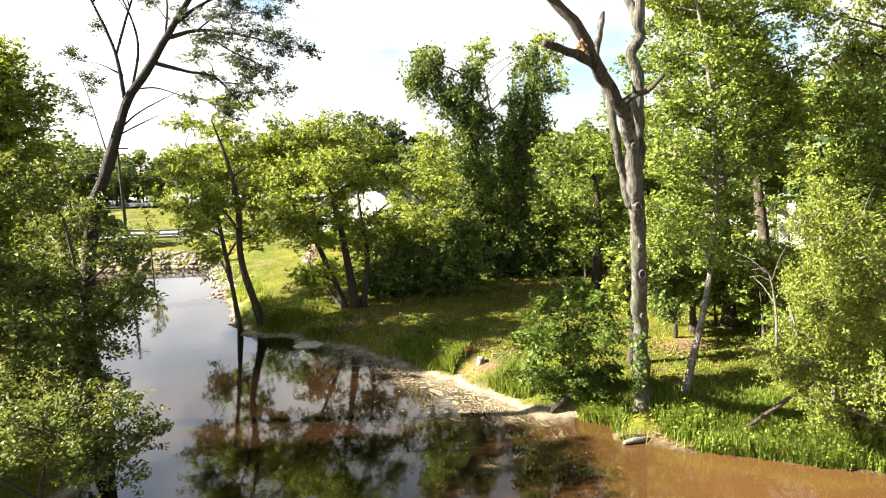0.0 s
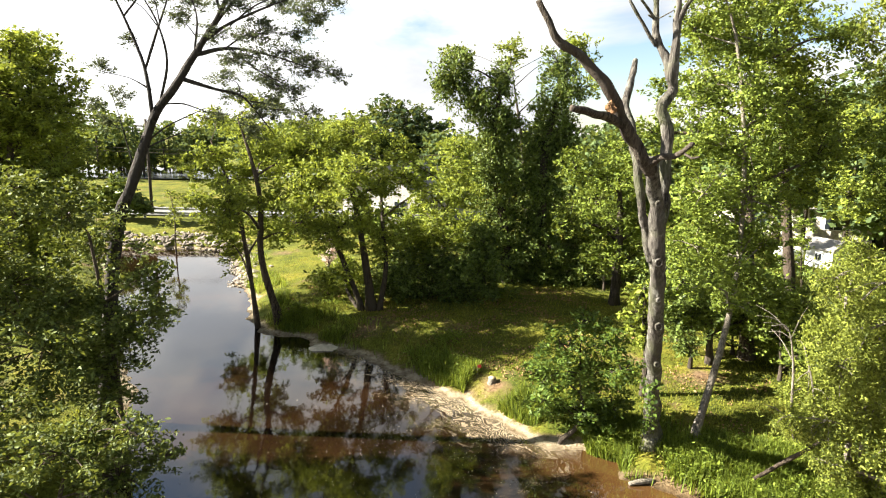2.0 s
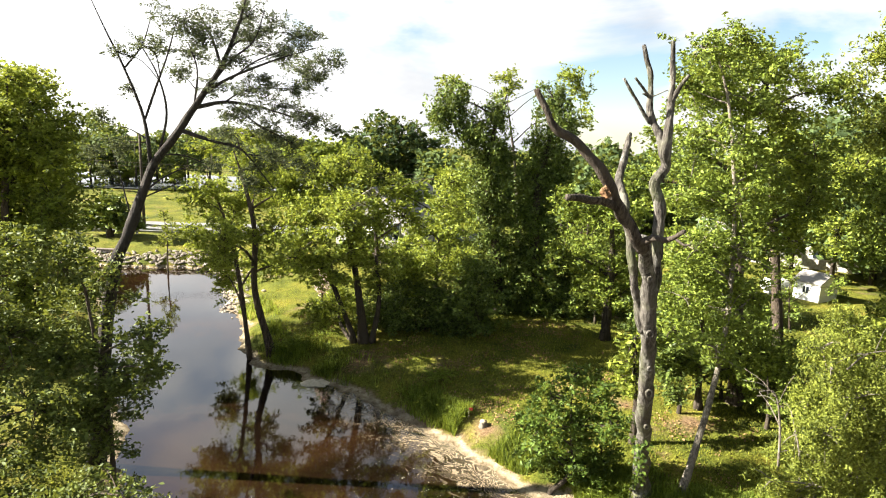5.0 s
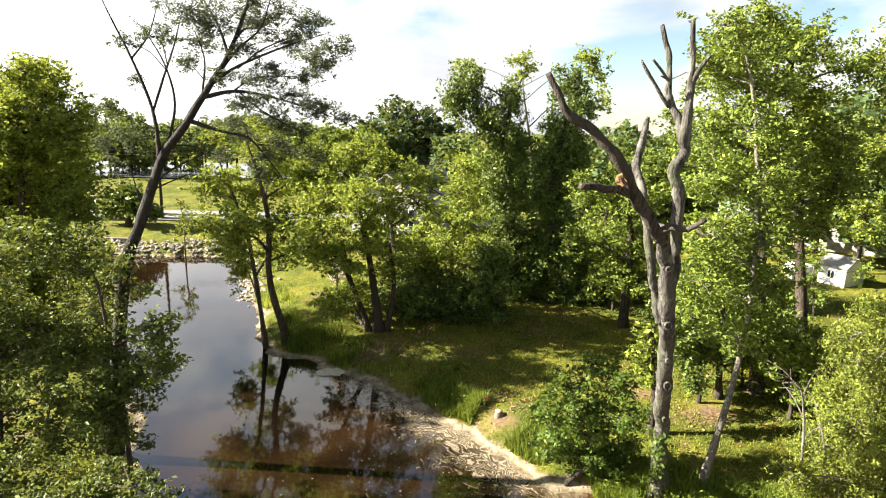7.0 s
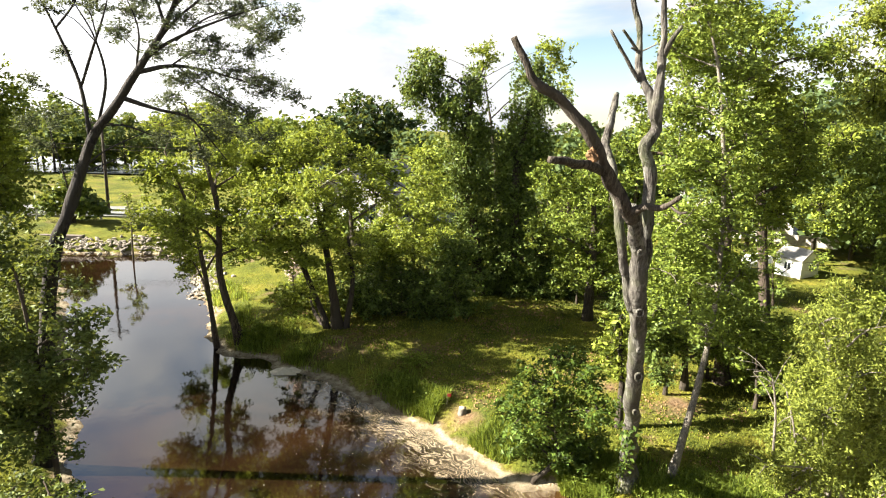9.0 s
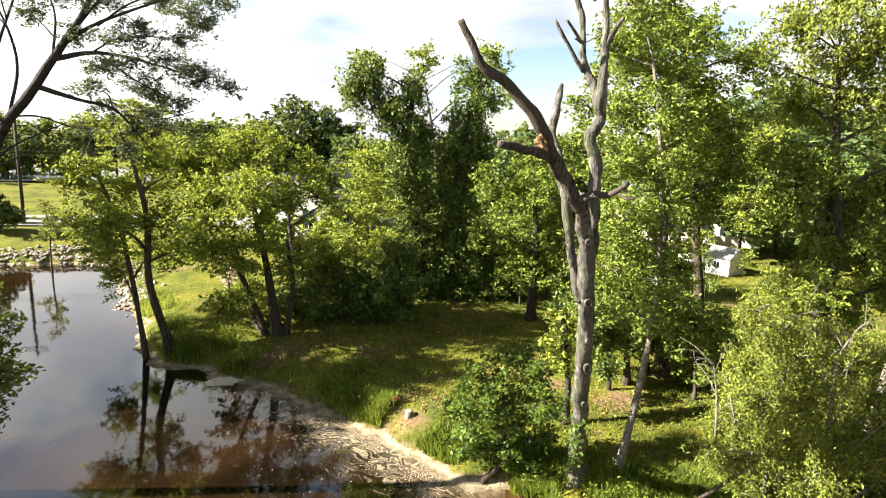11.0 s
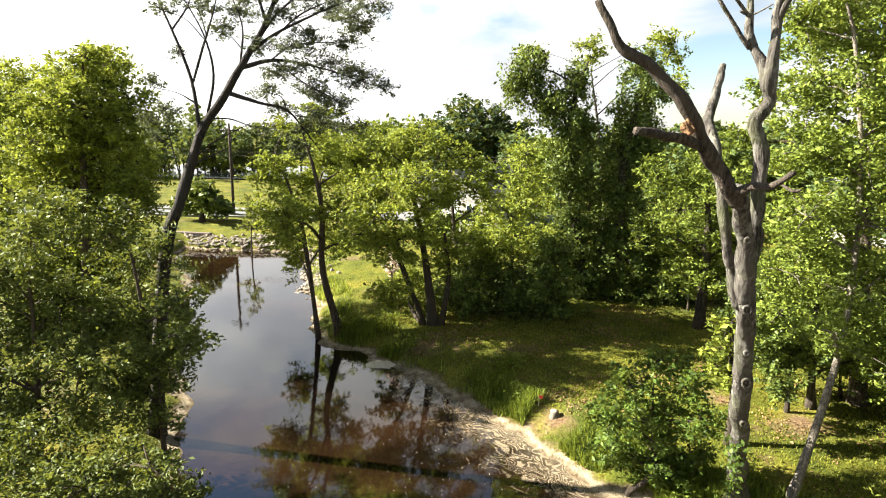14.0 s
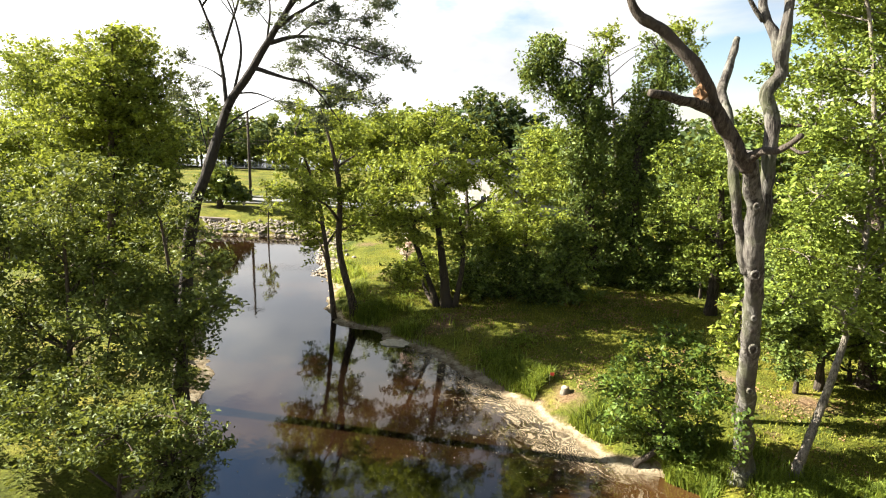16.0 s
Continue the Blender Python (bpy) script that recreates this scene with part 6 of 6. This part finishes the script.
red = tagged(new("red_marker"), "small red marker flag in the bank weeds", "flag")
red.location = (0.65, 19.06, float(ground_z(0.65, 19.06)))
s = Shape()
s.tube([(0, 0, -0.1), (0, 0, 0.42)], [0.006, 0.006], 6)
child("stake", s.mesh("stake", BARK_PALE), red)
bm = box_bm(0.13, 0.008, 0.11, (0.065, 0, 0.37), 0.002)
part("flag", bm, plain("red_cloth", (0.45, 0.05, 0.04), 0.8), red, "red cloth")


def log(name, label, pts, mat, sides=10):
    path, rad = smooth_path(pts, 6)
    s = Shape()
    s.tube(path, rad, sides, 0.35)
    return tagged(new(name, s.mesh(name, mat)), label, "log")


log("driftwood_log", "short pale driftwood piece at the waterline", [(4.35, 13.72, 0.04, 0.05), (4.7, 13.78, 0.08, 0.07), (5.0, 13.85, 0.06, 0.05)], BARK_PALE)
log("fallen_branch", "pale fallen branch leaning in the bank brush", [(7.2, 13.4, 0.5, 0.04), (7.9, 13.4, 1.0, 0.05), (8.6, 13.2, 1.7, 0.04), (9.2, 13.0, 2.4, 0.02)], BARK_BROWN)


# ---- dead twigs in the bank brush ----
def dead_branch(pts, forks, seed):
    rnd = random.Random(seed)
    root = tagged(new("dead_branch"), "bare pale forked dead branch in the brush", "branch")
    root.location = pts[0][:3]
    rel = [(p[0] - pts[0][0], p[1] - pts[0][1], p[2] - pts[0][2], p[3]) for p in pts]
    path, rad = smooth_path(rel, 5)
    s = Shape()
    s.tube(path, rad, 7, 0.2)
    child("stem", s.mesh("stem", BARK_PALE), root)
    for k in range(forks):
        i = rnd.randrange(len(path) // 3, len(path))
        a = Vector(path[i])
        d = Vector((rnd.uniform(-1, 1), rnd.uniform(-0.6, 0.6), rnd.uniform(-0.5, 0.7))).normalized() * rnd.uniform(0.4, 1.0)
        s = Shape()
        p2, r2 = smooth_path([(*a, rad[i] * 0.6), (*(a + d * 0.5 + Vector((0, 0, 0.08))), rad[i] * 0.4), (*(a + d), 0.005)], 4)
        s.tube(p2, r2, 5, 0.1)
        child("twig", s.mesh("twig", BARK_PALE), root)
    return root


dead_branch([(8.37, 13.30, 1.60, 0.030), (8.31, 13.30, 2.47, 0.028), (8.15, 13.30, 3.19, 0.022), (7.90, 13.30, 3.90, 0.012)], 6, 1)
dead_branch([(10.20, 13.00, 4.18, 0.030), (10.38, 13.00, 4.70, 0.025), (10.71, 13.00, 5.21, 0.018), (11.22, 13.00, 5.44, 0.010)], 7, 2)
dead_branch([(9.74, 13.20, 2.62, 0.030), (9.76, 13.20, 3.32, 0.025), (9.88, 13.20, 3.73, 0.015)], 4, 3)
dead_branch([(7.62, 13.00, 2.58, 0.030), (7.52, 13.00, 3.65, 0.025), (7.30, 13.00, 4.44, 0.015), (6.94, 13.00, 4.48, 0.008)], 6, 4)
dead_branch([(8.53, 12.60, 5.23, 0.020), (8.87, 12.60, 5.59, 0.015), (9.35, 12.60, 5.70, 0.008)], 4, 5)


# ---- buildings ----
WHITE = plain("white_siding", (0.80, 0.79, 0.75), 0.6, 0.3, 0.06, 1.5, 0.1)
SIDING = plain("weathered_siding", (0.40, 0.38, 0.35), 0.7, 0.2, 0.12, 1.5, 0.15)
ROOF = plain("grey_shingles", (0.30, 0.28, 0.26), 0.9, 0.1, 0.25, 4, 0.4)
BRICK = plain("pale_brick", (0.50, 0.46, 0.40), 0.9, 0.15, 0.3, 6, 0.3)
GLASS = Mat("dark_pane", 0.08, 0, 0.6)
GLASS.colour((0.02, 0.025, 0.03))
GLASS = GLASS.m
TRIM = plain("pale_trim", (0.7, 0.7, 0.68), 0.6, 0.3, 0.05)


def gabled(name, label, category, x, y, turn, w, d, h, rise, wall, roof, over=0.25, windows=(), door=None, boards=0):
    """A gabled building: w across the gable, d along the ridge."""
    root = tagged(new(name), label, category)
    root.matrix_world = pose(x, y, float(ground_z(x, y)) - 0.05, 0, 0, turn)
    bm = bmesh.new()
    prof = [(-w / 2, 0), (w / 2, 0), (w / 2, h), (0, h + rise), (-w / 2, h)]
    front = [bm.verts.new((px, -d / 2, pz)) for px, pz in prof]
    back = [bm.verts.new((px, d / 2, pz)) for px, pz in prof]
    bm.faces.new(front)
    bm.faces.new(back[::-1])
    for i in range(5):
        bm.faces.new((front[i], back[i], back[(i + 1) % 5], front[(i + 1) % 5]))
    bmesh.ops.recalc_face_normals(bm, faces=bm.faces)
    body = part("wall", bm, wall, root)
    slope = math.atan2(rise, w / 2)
    run = (w / 2 + over) / math.cos(slope)
    for sg in (-1, 1):
        bm = box_bm(run, d + 2 * over, 0.09, bevel=0.015)
        m = Matrix.Translation((sg * (w / 2 + over) / 2, 0, h + rise - (w / 2 + over) / 2 * math.tan(slope) + 0.06)) @ Matrix.Rotation(sg * slope, 4, "Y")
        bmesh.ops.transform(bm, matrix=m, verts=bm.verts)
        part("roof", bm, roof, root)
    for k in range(boards):
        z = 0.2 + k * (h - 0.2) / boards
        for fy in (-1, 1):
            part("board", box_bm(w, 0.02, (h - 0.2) / boards * 0.92, (0, fy * (d / 2 + 0.008), z)), wall, body)
    for side, u, z, ww, hh in windows:
        at = {"front": (u, -d / 2 - 0.03, z), "left": (-w / 2 - 0.03, u, z), "right": (w / 2 + 0.03, u, z)}[side]
        size = (ww, 0.06) if side == "front" else (0.06, ww)
        win = part("window", box_bm(size[0] + 0.12 * (side == "front"), size[1] + 0.12 * (side != "front"), hh + 0.12, at, 0.01), TRIM, root)
        shift = {"front": (0, -0.02, 0), "left": (-0.02, 0, 0), "right": (0.02, 0, 0)}[side]
        part("pane", box_bm(size[0], size[1], hh, tuple(a + b for a, b in zip(at, shift))), GLASS, win)
        part("glazing_bar", box_bm(0.04 if side == "front" else 0.07, 0.07 if side == "front" else 0.04, hh, tuple(a + 1.6 * b for a, b in zip(at, shift))), TRIM, win)
    if door:
        u, ww, hh = door
        dr = part("door", box_bm(ww, 0.07, hh, (u, -d / 2 - 0.03, hh / 2), 0.01), TRIM, root)
        part("handle", box_bm(0.03, 0.05, 0.12, (u + ww * 0.38, -d / 2 - 0.08, 1.0), 0.008), GLASS, dr)
    return root


gabled("garden_shed", "small white gabled shed on the sunny lawn", "shed", 22.5, 36.6, 28, 1.8, 1.6, 1.15, 0.5, WHITE, ROOF, 0.12, [("front", 0.0, 0.7, 0.3, 0.4), ("left", 0.0, 0.7, 0.35, 0.4)], None, 7)
gabled("house", "pale brick house with a grey shingle roof", "house", 27.1, 50.0, 62, 7.0, 11.0, 2.6, 1.9, BRICK, ROOF, 0.5, [("front", -1.8, 1.5, 1.0, 1.3), ("front", 1.8, 1.5, 1.0, 1.3), ("left", -3.0, 1.5, 1.1, 1.3), ("left", 2.0, 1.5, 1.1, 1.3)], (0.0, 1.0, 2.05))
gabled("house", "grey-beige house with a grey roof behind the trees", "house", -5.0, 52.0, -20, 7.0, 10.0, 2.6, 2.2, SIDING, ROOF, 0.4, [("front", -1.8, 1.5, 1.0, 1.3), ("front", 1.8, 1.5, 1.0, 1.3), ("right", -2.0, 1.5, 1.1, 1.3)], (0.0, 1.0, 2.05), 10)


def tank(x, y):
    root = tagged(new("gas_tank"), "low white rounded tank on the lawn", "tank")
    root.location = (x, y, float(ground_z(x, y)))
    s = Shape()
    s.tube([(-0.9, 0, 0.6), (-0.85, 0, 0.6), (-0.7, 0, 0.6), (0.7, 0, 0.6), (0.85, 0, 0.6), (0.9, 0, 0.6)], [0.1, 0.3, 0.42, 0.42, 0.3, 0.1], 20)
    child("shell", s.mesh("shell", WHITE), root)
    for u in (-0.5, 0.5):
        part("foot", box_bm(0.14, 0.6, 0.26, (u, 0, 0.11), 0.01), TRIM, root)
    part("valve_cap", box_bm(0.26, 0.26, 0.16, (0, 0, 1.05), 0.04), WHITE, root)


tank(20.6, 37.6)


# ---- across the pond: road, rail, bank stones ----
ROAD_MAT = plain("worn_asphalt", (0.20, 0.20, 0.195), 0.9, 0.2, 0.15, 2.0, 0.3)


def strip(name, pts, width, material, lift, thick):
    path = np.array(pts, float)
    t = np.gradient(path, axis=0)
    t /= np.linalg.norm(t, axis=1)[:, None]
    nrm = np.stack([-t[:, 1], t[:, 0]], 1)
    v, f = [], []
    for p, q in zip(path, nrm):
        for o in (-width / 2, width / 2):
            x, y = p + q * o
            z = float(ground_z(p[0], p[1])) + lift
            v += [(x, y, z), (x, y, z - thick)]
    for i in range(len(path) - 1):
        a, b = i * 4, i * 4 + 4
        f += [(a, a + 2, b + 2, b), (a, b, b + 1, a + 1), (a + 2, a + 3, b + 3, b + 2)]
    me = bpy.data.meshes.new(name)
    me.from_pydata(v, [], f)
    me.materials.append(material)
    return me


road_line = [(x, 52.5 + 0.10 * (x + 25)) for x in np.arange(-110, 6, 4.0)]
tagged(new("road", strip("road", road_line, 5.5, ROAD_MAT, 0.12, 0.5)), "narrow grey road beyond the pond", "road", kind="structure")


def guard_rail():
    root = tagged(new("guard_rail"), "pale weathered roadside rail on posts", "guard rail")
    wood = plain("weathered_rail", (0.48, 0.46, 0.42), 0.8, 0.2, 0.2, 3)
    line = [(x, 48.6 + 0.10 * (x + 25)) for x in np.arange(-46, -13, 2.4)]
    root.location = (line[0][0], line[0][1], float(ground_z(*line[0])))
    o = root.location
    post = box_bm(0.16, 0.16, 1.1, (0, 0, 0.45), 0.015)
    me = bpy.data.meshes.new("post")
    post.to_mesh(me)
    post.free()
    me.materials.append(wood)
    for x, y in line:
        ob = child("post", me, root)
        ob.location = (x - o.x, y - o.y, float(ground_z(x, y)) - o.z)
    for z in (0.5, 0.85):
        for (x, y), (x2, y2) in zip(line, line[1:]):
            a = Vector((x - o.x, y - o.y - 0.1, float(ground_z(x, y)) - o.z + z))
            b = Vector((x2 - o.x, y2 - o.y - 0.1, float(ground_z(x2, y2)) - o.z + z))
            bm = box_bm((b - a).length - 0.01, 0.05, 0.16, bevel=0.008)
            bmesh.ops.transform(bm, matrix=Matrix.Translation((a + b) / 2) @ (b - a).to_track_quat("X", "Z").to_matrix().to_4x4(), verts=bm.verts)
            part("rail", bm, wood, root)


guard_rail()


def rocks():
    rng = np.random.default_rng(8)
    s = Shape()
    bm = bmesh.new()
    bmesh.ops.create_icosphere(bm, subdivisions=1, radius=1.0)
    base = np.array([v.co[:] for v in bm.verts])
    faces = [tuple(v.index for v in f.verts) for f in bm.faces]
    bm.free()
    line = np.array([(-12.0, 31.5), (-13.3, 34.6), (-15.0, 38.6), (-17.2, 42.2), (-20.0, 42.8), (-23.0, 42.2), (-26.6, 42.5)])
    for k in range(900):
        i = rng.integers(0, len(line) - 1)
        p = line[i] + (line[i + 1] - line[i]) * rng.random() + rng.normal(size=2) * 0.55
        r = rng.uniform(0.05, 0.17)
        v = base * (1 + 0.25 * rng.normal(size=base.shape)) * r * np.array([1, rng.uniform(0.7, 1.1), 0.65])
        s.add(v + np.array([p[0], p[1], float(ground_z(p[0], p[1])) + 0.05]), faces)
    return s.mesh("bank_stones", plain("pale_stone", (0.30, 0.26, 0.21), 0.9, 0.15, 0.35, 1.2, 0.4), False)


tagged(new("bank_stones", rocks()), "pale rubble stones along the pond bank", "stones", kind="stuff")

culvert = tagged(new("culvert"), "dark concrete culvert mouth at the pond head", "culvert")
culvert.location = (-27.3, 43.2, 0.0)
part("headwall", box_bm(4.2, 0.4, 1.0, (0, 0, 0.45), 0.03), plain("dark_concrete", (0.16, 0.13, 0.11), 0.9, 0.2, 0.3), culvert)
for u in (-1.0, 1.0):
    # closed cylinder coloured near-black for the shade inside the pipe
    s = Shape()
    s.tube([(u, -0.35, 0.35), (u, 0.1, 0.35)], [0.42, 0.42], 18, 0, True)
    child("pipe", s.mesh("pipe", plain("pipe_inside_dark", (0.03, 0.028, 0.025), 0.9)), culvert, "closed pipe end coloured black for the dark inside")

pole = tagged(new("utility_pole"), "thin dark wooden utility pole by the road", "pole")
pole.location = (-27.0, 50.0, float(ground_z(-27.0, 50.0)))
s = Shape()
s.tube([(0, 0, -0.3), (0, 0, 4), (0, 0, 8.2)], [0.14, 0.12, 0.10], 10)
child("post", s.mesh("post", BARK_DARK), pole)
part("cross_arm", box_bm(1.8, 0.1, 0.12, (0, 0, 7.6), 0.01), BARK_DARK, pole)

for dz in (0.0, 0.35):
    s = Shape()
    s.tube([(x, 60 + 0.1 * x, 6.1 + dz + 0.0006 * (x + 10) ** 2) for x in np.linspace(-60, 40, 26)], [0.02] * 26, 5)
    tagged(new("power_line", s.mesh("power_line", BARK_DARK)), "thin dark overhead cable behind the trees", "cable")

lake = bmesh.new()
bmesh.ops.create_circle(lake, cap_ends=True, segments=40, radius=1.0, matrix=Matrix.Translation((-52, 96, 1.95)) @ Matrix.Diagonal((34, 16, 1, 1)))
lme = bpy.data.meshes.new("lake")
lake.to_mesh(lme)
lake.free()
lm = Mat("far_lake", 0.12, 0, 0.5)
lm.colour((0.12, 0.13, 0.14))
lme.materials.append(lm.m)
tagged(new("lake", lme), "bright far lake seen between trees", "water", kind="structure")


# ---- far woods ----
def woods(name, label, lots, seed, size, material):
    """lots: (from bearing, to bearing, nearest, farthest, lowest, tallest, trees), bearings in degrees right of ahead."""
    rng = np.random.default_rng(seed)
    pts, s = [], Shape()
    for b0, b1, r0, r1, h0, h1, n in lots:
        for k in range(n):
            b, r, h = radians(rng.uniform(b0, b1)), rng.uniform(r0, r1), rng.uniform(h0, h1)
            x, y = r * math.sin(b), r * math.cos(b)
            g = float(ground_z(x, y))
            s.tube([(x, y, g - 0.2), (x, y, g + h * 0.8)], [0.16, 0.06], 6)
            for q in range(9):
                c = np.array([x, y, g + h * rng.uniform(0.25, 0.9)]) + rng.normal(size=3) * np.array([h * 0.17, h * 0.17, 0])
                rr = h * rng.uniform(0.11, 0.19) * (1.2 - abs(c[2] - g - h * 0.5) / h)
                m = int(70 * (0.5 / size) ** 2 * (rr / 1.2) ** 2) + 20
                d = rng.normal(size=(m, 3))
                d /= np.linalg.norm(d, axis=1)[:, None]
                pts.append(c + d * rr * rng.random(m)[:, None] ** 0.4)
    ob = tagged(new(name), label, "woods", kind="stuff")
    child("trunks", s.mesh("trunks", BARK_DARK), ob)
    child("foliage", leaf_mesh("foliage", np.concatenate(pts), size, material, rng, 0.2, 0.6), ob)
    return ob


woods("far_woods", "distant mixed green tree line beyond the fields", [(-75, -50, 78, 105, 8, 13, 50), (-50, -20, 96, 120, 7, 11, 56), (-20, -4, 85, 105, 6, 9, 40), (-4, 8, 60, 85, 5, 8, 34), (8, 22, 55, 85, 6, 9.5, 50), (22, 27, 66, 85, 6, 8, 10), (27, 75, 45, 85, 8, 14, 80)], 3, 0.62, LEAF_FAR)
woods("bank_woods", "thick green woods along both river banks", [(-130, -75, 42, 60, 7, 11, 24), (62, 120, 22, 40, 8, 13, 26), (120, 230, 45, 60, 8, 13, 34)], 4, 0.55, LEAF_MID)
